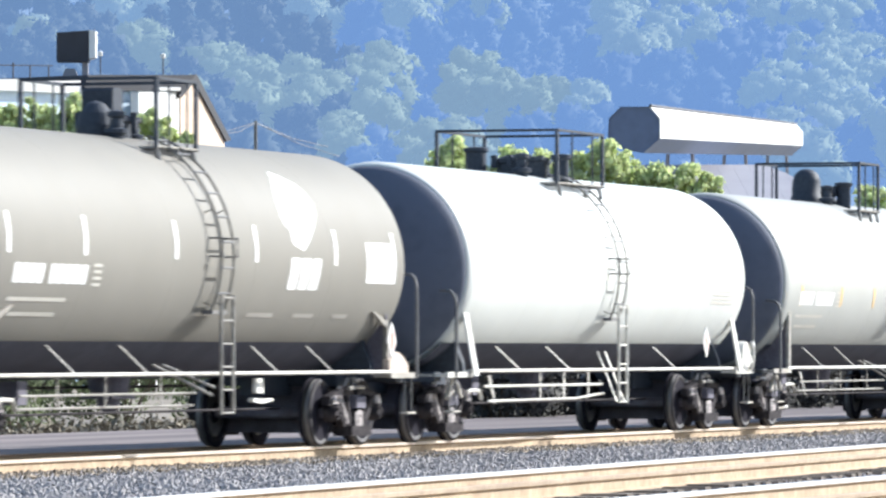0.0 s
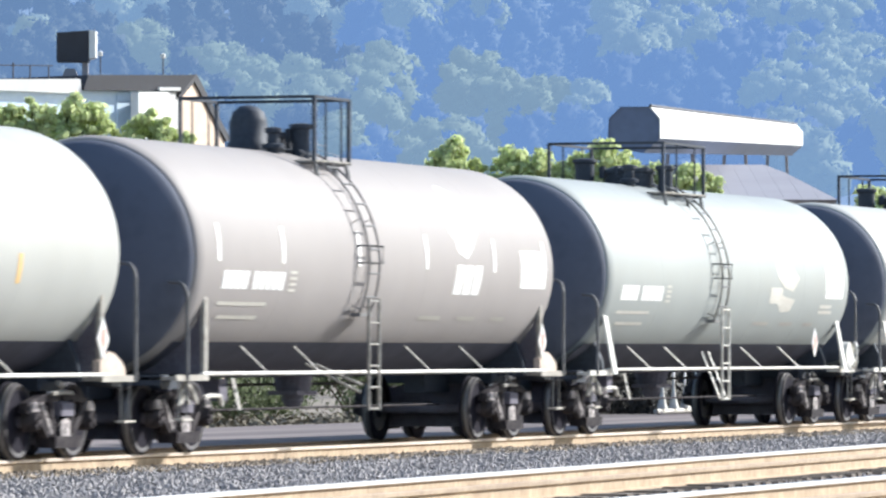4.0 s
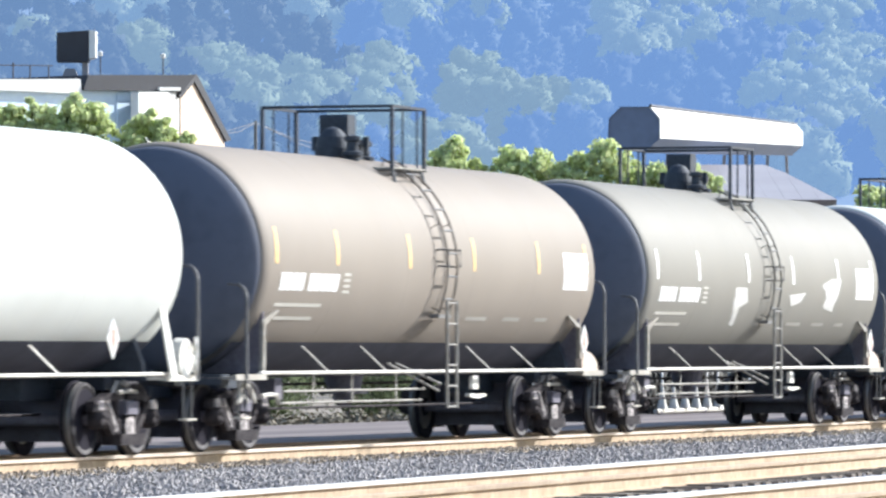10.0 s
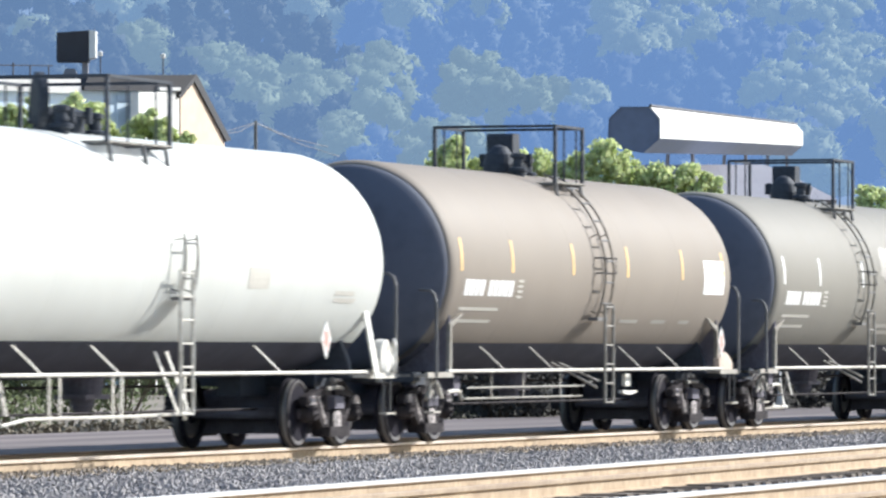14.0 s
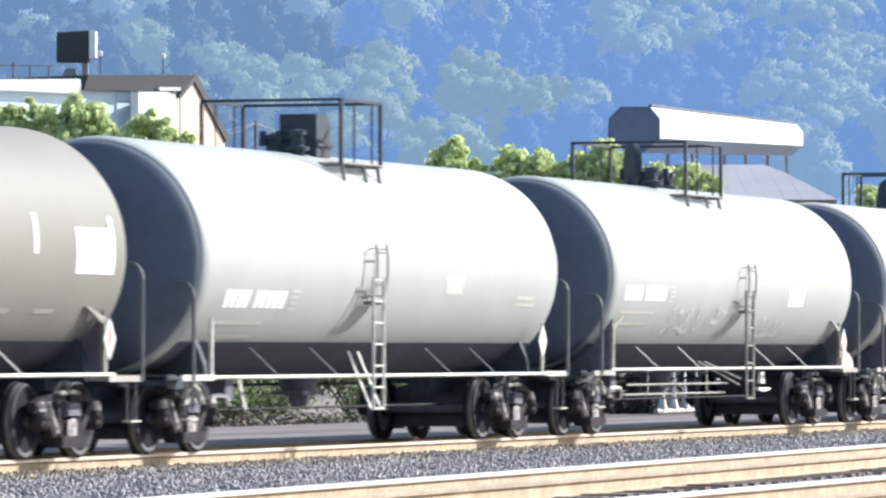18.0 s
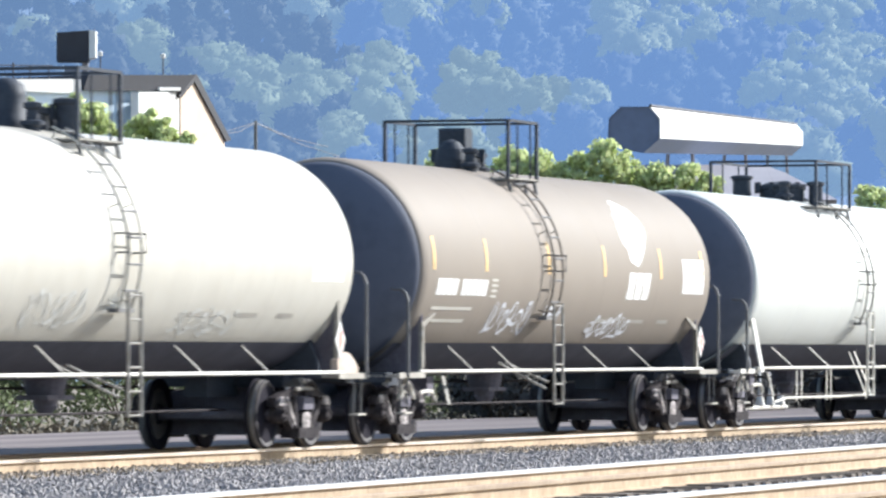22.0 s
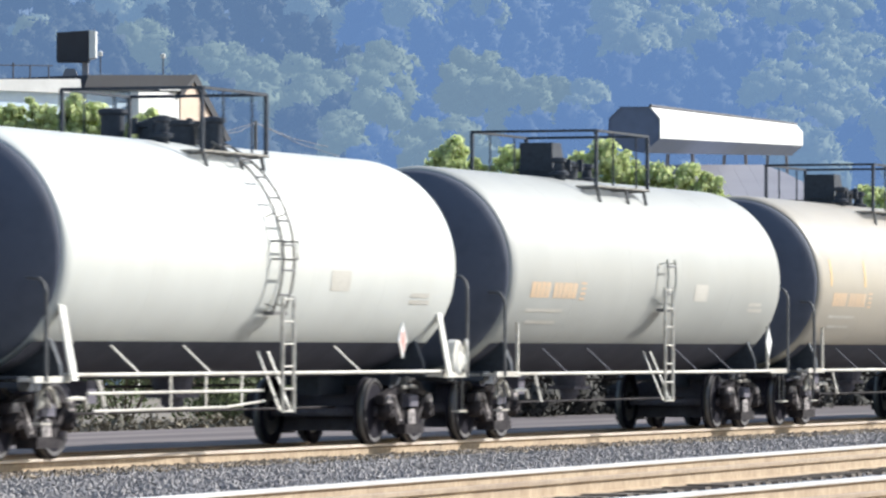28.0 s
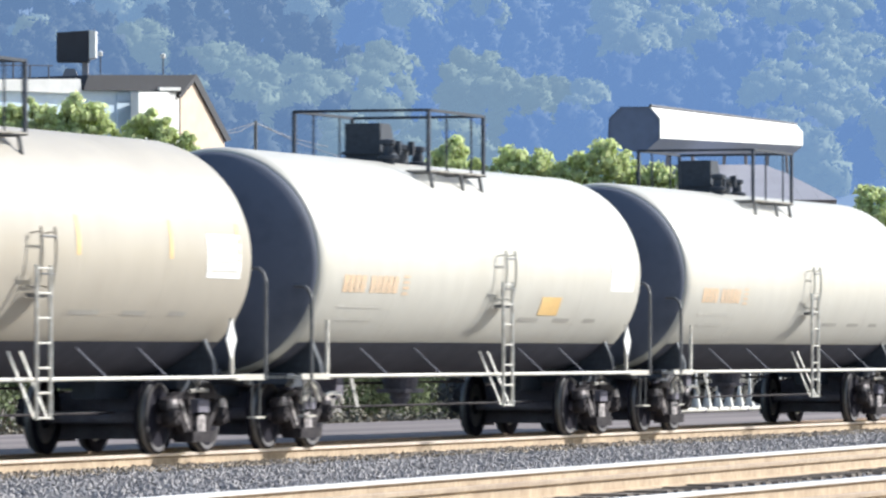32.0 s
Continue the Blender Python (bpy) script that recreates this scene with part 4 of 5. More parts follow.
    def can(bm):
        lathe(bm, [(top - 0.15, 0.30), (top + 0.10, 0.30), (top + 0.12, 0.27), (top + 0.40, 0.27), (top + 0.54, 0.22), (top + 0.62, 0.12), (top + 0.64, 0.02)], "z", 20)

    def lid(bm):
        lathe(bm, [(-0.05, 0.1), (-0.05, 0.36), (0.05, 0.36), (0.07, 0.3)], "y", 22, (0, 0, top + 0.40))
        box(bm, -0.05, 0.05, -0.08, 0.08, top - 0.1, top + 0.2)
    def block(w, h):
        def fill(bm):
            lathe(bm, [(top - 0.2, w), (top + h - 0.08, w), (top + h - 0.05, w + 0.04), (top + h, w + 0.04), (top + h + 0.02, w * 0.5)], "z", 18)
        return fill
    if dome == "drum":
        put("valve_hood", shape("valve_hood", BLACK, hood), car, pose(xm + 0.3, 0.10, 0))
    elif dome == "box":
        put("valve_hood", shape("box_hood", BLACK, box_hood), car, pose(xm if length > 2 else x + 0.15, 0.10 if length > 2 else -0.15, 0))
    elif dome == "can":
        put("valve_hood", shape("valve_can", BLACK, can, True), car, pose(xm - 0.05, 0.12, 0))
        put("valve_hood", shape("slim_block", BLACK, block(0.13, 0.50)), car, pose(xm + 0.55, -0.45, -0.12))
    elif dome == "lid":
        put("valve_hood", shape("valve_lid", BLACK, lid), car, pose(xm, 0.1, 0, 0, 0, 35))
    else:
        put("valve_hood", shape("tall_block", BLACK, block(0.17, 0.66)), car, pose(x - 0.1, 0.72, -0.22))
        put("valve_hood", shape("wide_block", BLACK, block(0.36, 0.28)), car, pose(x + 0.1, -0.05, 0))
        put("valve_hood", shape("slim_block", BLACK, block(0.13, 0.50)), car, pose(x + 0.2, -0.62, -0.18))

    def valve(bm):
        lathe(bm, [(top - 0.2, 0.10), (top + 0.06, 0.10), (top + 0.08, 0.16), (top + 0.13, 0.16), (top + 0.15, 0.09), (top + 0.28, 0.08), (top + 0.30, 0.12), (top + 0.36, 0.12), (top + 0.38, 0.03)], "z", 14)
        box(bm, -0.02, 0.20, -0.03, 0.03, top + 0.18, top + 0.23)
    put("relief_valve", shape("relief_valve", BLACK, valve), car, pose(x - 0.42 * length, -0.35, -0.06))
    put("relief_valve", shape("relief_valve", BLACK, valve), car, pose(x + 0.33 * length, -0.15, -0.10))


def end_gear(car, s, family):
    """What stands on one end of the car: sill, coupler, saddle, grab irons, steps. s: -1 or 1 along x."""
    m = pose(0, 0, 0) if s > 0 else pose(0, 0, 0, 0, 0, 180)
    pale = {"white": STRAP, "post": DECKPIPE, "plate": DECKPIPE, "slim": PIPE}[family]
    stay = GREYPIPE if family in ("post", "plate") else pale
    put("end_sill", shape("end_sill", BLACK, end_sill_fill), car, m)
    put("coupler", shape("coupler", CAST, coupler_fill), car, m)
    put("saddle", shape("saddle", BLACK, saddle_fill), car, pose(s * TRUCK, 0, 0))
    # angled stays between the saddle and the barrel, near side and far side
    for sy in (-1, 1):
        if family == "white":
            f = lambda bm: flat_bar(bm, (0, -1.60, 1.06), (0, -1.42, 2.02), 0.20, 0.03)
            put("stay_plate", shape("strap_plate", stay, f), car, pose(s * (TRUCK + 0.3), 0, 0) if sy < 0 else pose(s * (TRUCK + 0.3), 0, 0, 0, 0, 180))
        elif family == "post":
            f = lambda bm: (prism(bm, [(-0.04, 1.08), (0.06, 1.08), (0.03, 1.82), (-0.04, 1.82)], -0.03, 0.03), prism(bm, [(-0.62, 1.98), (-0.52, 1.98), (0.04, 1.84), (0.04, 1.78), (-0.1, 1.78)], -0.02, 0.02))
            put("stay_plate", shape("post_plate", stay, f), car, pose(s * (TRUCK + 0.2), sy * 1.45, 0, 0, 0, 0 if s > 0 else 180))
            g = lambda bm: prism(bm, [(-1.46, 1.13), (-1.46, 1.96), (-1.36, 1.80), (-1.11, 1.49), (-0.75, 1.23), (-0.55, 1.13)], -0.02, 0.02, "yz")
            put("web_plate", shape("low_web_plate", GRIME, g), car, pose(s * (TRUCK + 0.2), 0, 0) if sy < 0 else pose(s * (TRUCK + 0.2), 0, 0, 0, 0, 180))
        elif family == "plate":
            f = lambda bm: prism(bm, [(-0.04, 1.08), (0.07, 1.08), (0.07, 2.36), (-0.04, 2.36)], -0.03, 0.03)
            put("stay_plate", shape("tall_plate", pale, f), car, pose(s * (TRUCK + 0.25), sy * 1.47, 0, 0, 0, 0 if s > 0 else 180))
            g = lambda bm: prism(bm, [(-1.50, 1.13), (-1.50, 2.34), (-1.44, 1.98), (-1.36, 1.80), (-1.11, 1.49), (-0.75, 1.23), (-0.55, 1.13)], -0.02, 0.02, "yz")
            put("web_plate", shape("web_plate", GRIME, g), car, pose(s * (TRUCK + 0.25), 0, 0) if sy < 0 else pose(s * (TRUCK + 0.25), 0, 0, 0, 0, 180))
        else:
            f = lambda bm: prism(bm, [(-0.025, 1.08), (0.035, 1.08), (0.03, 1.86), (-0.02, 1.86)], -0.02, 0.02)
            put("stay_plate", shape("slim_plate", stay, f), car, pose(s * (TRUCK + 0.2), sy * 1.46, 0, 0, 0, 0 if s > 0 else 180))
    # end platform and steps
    deck = shape("end_deck", pale, lambda bm: prism(bm, [(-1.52, 1.04), (-1.52, 1.12), (-1.47, 1.12), (-1.47, 1.09), (-0.95, 1.09), (-0.95, 1.05), (-1.47, 1.05), (-1.47, 1.04)], 7.2, 8.35, "yz"))
    put("end_platform", deck, car, m)
    put("end_platform", deck, car, Matrix.Diagonal((1, -1, 1, 1)) @ m)

    def step(bm):
        tube(bm, [(7.90, -1.48, 1.05), (7.90, -1.48, 0.55), (7.92, -1.48, 0.525), (8.18, -1.48, 0.525), (8.20, -1.48, 0.55), (8.20, -1.48, 1.05)], 0.014, 5)

    def tread_bar(bm):
        box(bm, 7.88, 8.22, -1.55, -1.42, 0.53, 0.555)
    for flip in (Matrix.Identity(4), Matrix.Diagonal((1, -1, 1, 1))):
        st = put("sill_step", shape("sill_step", DARKPIPE, step), car, flip @ m)
        put("step_tread", shape("step_tread", PIPE, tread_bar), st, None)

    def hook(bm):
        top = 0.0 if s > 0 else -0.22
        tube(bm, [(0, 0, 1.05), (0, 0, 2.36 + top), (0, 0.03, 2.46 + top), (0, 0.10, 2.53 + top), (0, 0.26, 2.54 + top)], 0.026, 6)
    for y in (-1.53, 1.53):
        put("grab_iron", shape("grab_hook%d" % s, DARKPIPE, hook), car, pose(8.30 if s > 0 else -8.0, y, 0, 0, 0, 0 if y < 0 else 180))

    def cut_lever(bm):
        tube(bm, [(8.42, -1.4, 0.95), (8.46, -0.5, 1.02), (8.6, -0.15, 1.12)], 0.014, 5)
        tube(bm, [(8.7, -0.28, 0.9), (8.82, -0.3, 0.62), (9.0, -0.26, 0.5)], 0.03, 6)
    put("air_hose", shape("cut_lever", CAST, cut_lever), car, m)


def hand_brake(car, family, lx):
    """A white car carries the brake wheel behind its strap; the others a cream guard that flares down to the deck."""
    if family == "white":
        def housing(bm):
            lathe(bm, [(-0.09, 0.12), (-0.08, 0.25), (0.05, 0.26), (0.07, 0.10)], "y", 20)

        def rim(bm):
            tube(bm, [(0.23 * math.cos(a), -0.10, 0.23 * math.sin(a)) for a in (2 * math.pi * k / 20 for k in range(21))], 0.022, 6)
            for k in range(3):
                tube(bm, [(0.21 * math.cos(2.094 * k), -0.10, 0.21 * math.sin(2.094 * k)), (0, -0.06, 0)], 0.015, 5)
        h = put("brake_housing", shape("brake_housing", STRAP, housing), car, pose(7.92, -1.44, 1.34), "pale hand brake housing")
        put("brake_wheel", shape("brake_wheel", STRAP, rim), h, pose(0.2, -0.02, 0.02, 0, 0, 25))
    elif lx > -1.3:
        def guard(bm):
            prism(bm, [(0.0, 1.12), (0.86, 1.12), (0.84, 1.20), (0.72, 1.30), (0.46, 1.40), (0.28, 1.42), (0.14, 1.36), (0.0, 1.30)], -0.05, 0.05)
        put("brake_guard", shape("brake_guard", CREAMPAINT, guard), car, pose(7.12, -1.47, 0), "cream flared hand brake guard")


def brake_gear(car, family, lx):
    def reservoir(bm):
        lathe(bm, [(-0.75, 0.05), (-0.72, 0.20), (0.55, 0.20), (0.58, 0.05)], "x", 16, (-5.0, -0.2, 0.86))
        box(bm, -4.1, -3.8, -0.5, -0.2, 0.75, 1.05)
    put("air_reservoir", shape("air_reservoir", GRIME, reservoir), car)
    put("brake_rod", shape("brake_rod", CAST, fill_tubes([(0.018, (-6.4, -0.25, 0.62), (6.4, -0.25, 0.62)), (0.02, (-4.2, 0.3, 0.95), (4.2, 0.3, 0.95))])), car)

    def outlet(bm):
        lathe(bm, [(0.62, 0.09), (0.72, 0.16), (0.80, 0.16), (0.82, 0.24), (1.1, 0.30)], "z", 18)
        box(bm, -0.45, 0.45, -0.22, 0.22, 0.80, 0.86)
    put("bottom_outlet", shape("bottom_outlet", GRIME, outlet), car, pose(0.2, 0, 0))
    if family == "post" and lx > -1:
        def tag(bm):
            box(bm, -0.13, 0.13, -0.03, 0.03, 0.86, 1.06)
            prism(bm, [(-0.30, 0.75), (0.1, 0.72), (0.5, 0.76), (0.45, 0.79), (0.05, 0.785), (-0.28, 0.80)], -0.04, 0.04)
        put("valve_handle", shape("valve_handle", STRAP, tag), car, pose(2.35, -1.3, 0), "white valve handle and tag below the sill")
    else:
        def hanger(bm):
            flat_bar(bm, (0, 0, 0.64), (0, 0.10, 1.06), 0.12, 0.02)
        put("pipe_hanger", shape("pipe_hanger", GREYPIPE, hanger), car, pose(-5.47, -1.3, 0))


def underrail(car, x_ladder, kind, mat):
    """Guard pipes slung below the side rail, from the end truck to the ladder."""
    y = -1.50
    rods = []
    a, b = -6.6, x_ladder - 0.3
    if kind == "double":
        rods = [(0.021, (a, y, 0.90), (b - 0.1, y, 0.90)), (0.019, (a + 0.2, y, 0.68), (b - 1.5, y, 0.69), (b, y, 0.76))]
        rods += [(0.022, (xx, y, 1.12), (xx, y, 0.69)) for xx in (a + 0.45 * (b - a), a + 0.65 * (b - a), a + 0.86 * (b - a))]
    elif kind == "single":
        rods = [(0.024, (a + 0.5, y, 0.53), (a + 1.3, y, 0.60), (b - 1.0, y, 0.60), (b + 0.9, y, 0.62))]
        rods += [(0.022, (xx, y, 1.12), (xx, y, 0.54)) for xx in (a + 2.0, a + 2.35, a + 4.1, a + 4.4, b + 0.8)]
    elif kind == "thin":
        rods = [(0.017, (a + 0.4, y + 0.1, 0.88), (b, y + 0.1, 0.88)), (0.018, (a + 0.4, y + 0.15, 0.72), (b, y + 0.15, 0.72))]
        rods += [(0.016, (a + q * (b - a), y + 0.1, 1.12), (a + q * (b - a), y + 0.1, 0.72)) for q in (0.25, 0.5, 0.8)]
    if rods:
        put("guard_pipe", shape("guard%s%.2f" % (kind, x_ladder), mat, fill_tubes(rods)), car)


def foot_braces(car, x, family, mat):
    y = -1.5
    if family in ("white", "slim"):
        rods = [(0.024, (x - 0.2, -1.34, 1.42), (x - 0.2, y - 0.18, 0.62)), (0.024, (x + 0.2, -1.34, 1.42), (x + 0.2, y - 0.18, 0.62))]
        if family == "white":
            rods = [(0.03, (x - 0.2, -1.36, 1.42), (x - 0.2, y - 0.18, 0.62)), (0.03, (x + 0.2, -1.36, 1.42), (x + 0.2, y - 0.18, 0.62))]
    else:
        rods = [(0.02, (x - 1.1, -1.1, 1.25), (x - 0.2, y - 0.08, 0.85)), (0.02, (x - 0.75, -1.1, 1.25), (x - 0.1, y - 0.08, 0.95))]
    put("ladder_brace", shape("brace%s%.2f" % (family, x), mat, fill_tubes(rods)), car)


def side_rails(car, family, brackets, mat):
    for sy in (-1, 1):
        z = 1.13 if family != "slim" else 1.08
        put("side_rail", shape("side_sill%s" % family, mat, lambda bm: tube(bm, [(-7.4, 0, z), (7.4, 0, z)], 0.028, 8)), car, pose(0, sy * 1.5, 0))
        b = shape("rail_bracket%s" % family, {"white": PIPE, "slim": UNDER}.get(family, GREYPIPE), lambda bm: flat_bar(bm, (0, 0, z), (0, 0.44, z + 0.40), 0.062))
        for x in brackets:
            put("rail_bracket", b, car, pose(x, sy * 1.5, 0) if sy < 0 else pose(x, 1.5, 0, 0, 0, 180))


def placard(car, x, z, y=-1.56, red=True):
    p = put("placard", shape("placard", STENCIL, lambda bm: prism(bm, [(-0.19, 0), (0, -0.26), (0.19, 0), (0, 0.26)], -0.008, 0.008)), car, pose(x, y, z + 0.08), "white diamond hazard placard")
    if red:
        put("placard_print", shape("placard_print", RED, lambda bm: prism(bm, [(-0.10, -0.02), (0, -0.18), (0.10, -0.02), (0.06, 0.12), (-0.06, 0.12)], -0.012, -0.009)), p, None, "red print")


# ---- the train ----
PALESCRAWL = material("pale_spray_paint", (0.62, 0.63, 0.66), (0.50, 0.51, 0.54), 0.6, grain=6, blotch=2, bump=0.0)
GREYSCRAWL = material("grey_spray_paint", (0.54, 0.54, 0.51), (0.44, 0.44, 0.41), 0.6, grain=6, blotch=2, bump=0.0)
THIN = material("faint_pale_patch", (0.285, 0.272, 0.245), (0.245, 0.232, 0.205), 0.6, grain=5, blotch=2, bump=0.0)
DULL = material("dull_stencil", (0.36, 0.34, 0.30), (0.28, 0.26, 0.23), 0.6, grain=20, bump=0.0)
SOFT = material("worn_white_stencil", (0.58, 0.57, 0.54), (0.46, 0.45, 0.42), 0.55, grain=20, bump=0.0)
PAINT = {"mauve": MAUVE, "taupe": TAUPE, "white": WHITE, "silver": SILVER, "cream": CREAM, "tan": TAN, "grey": GREY, "brown": BROWN}
WORDS = {"mauve": "mauve-grey", "taupe": "taupe-grey", "white": "bright white", "silver": "weathered light-grey", "cream": "dusty cream", "tan": "dusty tan", "grey": "pale grey", "brown": "brownish-grey"}
# paint, end family, ladder, ladder offset, platform (offset, length, width, hood), guard pipes, marks
CARS = [
    ("taupe", "post", "full", 0.05, (-0.33, 2.6, 1.9, "drum"), "thin", "leaf dash panel number"),
    ("white", "white", "full", -0.15, (-0.13, 2.45, 2.0, "valves"), "double", "block"),
    ("silver", "plate", "short", 0.25, (-0.18, 2.4, 2.0, "can"), "thin", "number tape"),
    ("mauve", "plate", "full", -1.22, (-1.48, 2.4, 2.0, "can"), "", "leaf dash panel number"),
    ("grey", "white", "full", -1.22, (-1.28, 2.45, 2.0, "valves"), "", "number panel faint crest"),
    ("silver", "white", "short", -0.08, (-0.08, 2.45, 2.0, "valves"), "double", "scrawl number low vee"),
    ("white", "white", "full", 0.00, (-0.13, 2.45, 2.0, "valves"), "double", ""),
    ("brown", "post", "full", 0.05, (-0.33, 2.4, 2.0, "drum"), "thin", "dash amber number panel"),
    ("taupe", "post", "full", -0.05, (-0.33, 2.4, 2.0, "drum"), "thin", "dash number panel patches"),
    ("white", "white", "short", -0.50, (-0.48, 2.2, 2.1, "lid"), "single", "faint"),
    ("brown", "post", "full", 0.02, (-0.33, 2.2, 2.0, "drum"), "thin", "dash amber number panel"),
    ("taupe", "post", "full", -1.35, (-1.18, 2.2, 2.0, "drum"), "", "dash number panel splash"),
    ("silver", "slim", "short", -1.25, (-0.08, 1.7, 2.1, "box"), "", "number low faint"),
    ("silver", "post", "short", 0.10, (-0.28, 2.2, 2.0, "lid"), "thin", "number scrawl square"),
    ("cream", "plate", "full", -1.05, (-0.98, 2.3, 2.0, "can"), "", "scrawl panel"),
    ("brown", "post", "full", -1.40, (-1.48, 2.2, 2.0, "drum"), "", "leaf dash amber panel number scrawl"),
    ("white", "white", "full", -0.15, (-0.13, 2.45, 2.0, "valves"), "single", ""),
    ("silver", "white", "short", 0.15, (0.02, 2.45, 2.0, "valves"), "double", "number faint pale"),
    ("white", "white", "full", 0.05, (-0.08, 2.45, 2.0, "valves"), "double", "faint"),
    ("silver", "slim", "short", 0.15, (-0.28, 2.9, 2.1, "box"), "", "orange faint"),
    ("tan", "slim", "short", 0.05, (-0.38, 2.9, 2.1, "box"), "", "orange amber panel"),
    ("cream", "slim", "short", 0.15, (-0.28, 2.6, 2.1, "box"), "", "orange yellow panel"),
    ("cream", "slim", "short", -0.05, (-0.48, 2.6, 2.1, "box"), "", "panel orange"),
]


def marks(car, text, lx):
    """Painted marks: dashes, bars for writing that cannot be read, plain shapes for emblems, scrawls."""
    words = text.split()
    if "dash" in words or "amber" in words:
        mat = AMBER if "amber" in words else STENCIL
        for x in (-7.0, -4.55, -1.45, 1.5, 4.65, 7.1):
            put("reflective_strip", shape("dash", mat, lambda bm: patch(bm, -0.06, 0.05, -0.05, 0.44, slant=0.04)), car, pose(x, 0, 0))
    if "number" in words or "orange" in words:
        mat = ORANGE if "orange" in words else SOFT if "pale" in words else STENCIL
        z = -0.66 if "low" in words else -0.41
        for k in range(9):
            x0 = -6.8 + 0.245 * k + (0.16 if k > 3 else 0)
            put("number_bar", shape("bar%d%.2f" % (k, z), mat, lambda bm: patch(bm, x0, x0 + 0.205, z, z + 0.24, slant=0.02)), car, None)
        for k in range(4):
            put("number_bar", shape("bar_small%d%.2f" % (k, z), ORANGE if mat is ORANGE else FADED, lambda bm: patch(bm, -4.25, -3.98, z + 0.08 * k - 0.02, z + 0.08 * k + 0.02)), car, None)
        for k, (x0, x1, z0) in enumerate(((-6.8, -4.95, z - 0.22), (-6.6, -5.1, z - 0.40))):
            put("lettering_bar", shape("bar_low%d%.2f" % (k, z), FADED, lambda bm: patch(bm, x0, x1, z0, z0 + 0.05)), car, None)
    if "panel" in words:
        p = put("data_panel", shape("panel", STENCIL, lambda bm: patch(bm, 5.95, 7.2, -0.28, 0.29)), car, None)
        for k, zz in enumerate((-0.2, -0.08, 0.02, 0.12)):
            put("panel_print", shape("panel_print%d" % k, FADED, lambda bm: patch(bm, 6.05, 7.1, zz, zz + 0.025, 0.010)), p, None)
        for k, (x0, x1) in enumerate(((1.6, 2.6), (3.4, 4.2), (5.0, 5.6))):
            put("lettering_bar", shape("bar_right%d" % k, DULL, lambda bm: patch(bm, x0, x1, -0.78, -0.72)), car, None)
    if "leaf" in words:
        put("emblem", shape("leaf", STENCIL, lambda bm: blob(bm, [(3.44, 1.22), (3.8, 1.14), (4.09, 1.06), (4.22, 0.92), (4.26, 0.78), (4.2, 0.66), (3.93, 0.46), (3.62, 0.26), (3.36, 0.13), (3.0, 0.20), (2.72, 0.56), (2.82, 0.82), (3.08, 1.02)])), car, None, "white leaf-shaped emblem")
        for k in range(3):
            put("emblem_block", shape("leaf_word%d" % k, STENCIL, lambda bm: patch(bm, 2.78 + 0.42 * k, 3.12 + 0.42 * k, -0.40, 0.03, slant=0.1)), car, None, "white block under the emblem")
    if "scrawl" in words:
        mat = PALESCRAWL if "amber" in words else GREYSCRAWL
        rs = np.random.RandomState(int(100 * abs(lx)) + len(text))
        for q, (x0, w, h, zc) in enumerate(((-3.9, 1.9, 0.26, -0.72), (1.3, 2.1, 0.20, -0.84), (-1.3, 0.9, 0.14, -0.62))):
            # a hand-drawn word: letters of uneven height, slant and width joined by low strokes
            pts, x = [], x0
            while x < x0 + w:
                tall, wide, lean = h * rs.uniform(0.35, 1.0), rs.uniform(0.16, 0.42), rs.uniform(-0.1, 0.18)
                turn = rs.uniform(4.2, 6.6)
                for k in range(12):
                    a = -1.7 + turn * k / 11
                    zz = tall * math.sin(a)
                    pts.append((x + wide * (0.5 * k / 11 + 0.5 * math.cos(a)) + lean * zz / h, zc + zz + rs.uniform(-0.008, 0.008)))
                x += wide * rs.uniform(0.8, 1.3)

            def fill(bm):
                last = None
                for i, ((a, za), (b, zb)) in enumerate(zip(pts, pts[1:])):
                    v = Vector((zb - za, a - b))
                    if v.length < 1e-5:
                        continue
                    n = v.normalized() * (0.022 + 0.014 * math.sin(0.7 * i))
                    row = [bm.verts.new((a + sgn * n.x, -math.sqrt(max(0.01, (R + 0.008) ** 2 - (za + sgn * n.y) ** 2)), ZC + za + sgn * n.y)) for sgn in (-1, 1)]
                    if last:
                        bm.faces.new((last[0], last[1], row[1], row[0]))
                    last = row
            put("scrawl", shape("scrawl%.2f%.2f" % (lx, x0), mat, fill), car, None, "spray-painted scrawl")
    if "patches" in words:
        for x0, pts in ((-2.25, [(0, -0.14), (0.7, -0.14), (0.88, -0.38), (0.35, -0.50), (0.46, -0.79), (0.22, -0.79), (0.02, -0.44)]), (1.25, [(0.02, -0.24), (1.15, -0.19), (0.85, -0.36), (0.28, -0.44)]), (3.55, [(0, -0.03), (0.62, 0.07), (1.3, 0.08), (1.12, -0.22), (0.9, -0.52), (0.24, -0.46)])):
            put("paint_patch", shape("patch%.1f" % x0, SOFT, lambda bm: blob(bm, [(x0 + a, b) for a, b in pts])), car, None, "white painted-over patch")
    if "faint" in words:
        for k, (x0, x1, z0, z1) in enumerate(((2.2, 3.0, -0.40, -0.12), (5.7, 6.5, -0.46, -0.40), (5.7, 6.6, -0.56, -0.50))):
            put("lettering_bar", shape("bar_faint%d" % k, FADED, lambda bm: patch(bm, x0, x1, z0, z1)), car, None)
    if "block" in words:
        for k in range(7):
            put("lettering_bar", shape("block_print%d" % k, FADED, lambda bm: patch(bm, 5.6, 6.95, -0.02 - 0.07 * k, 0.018 - 0.07 * k)), car, None)
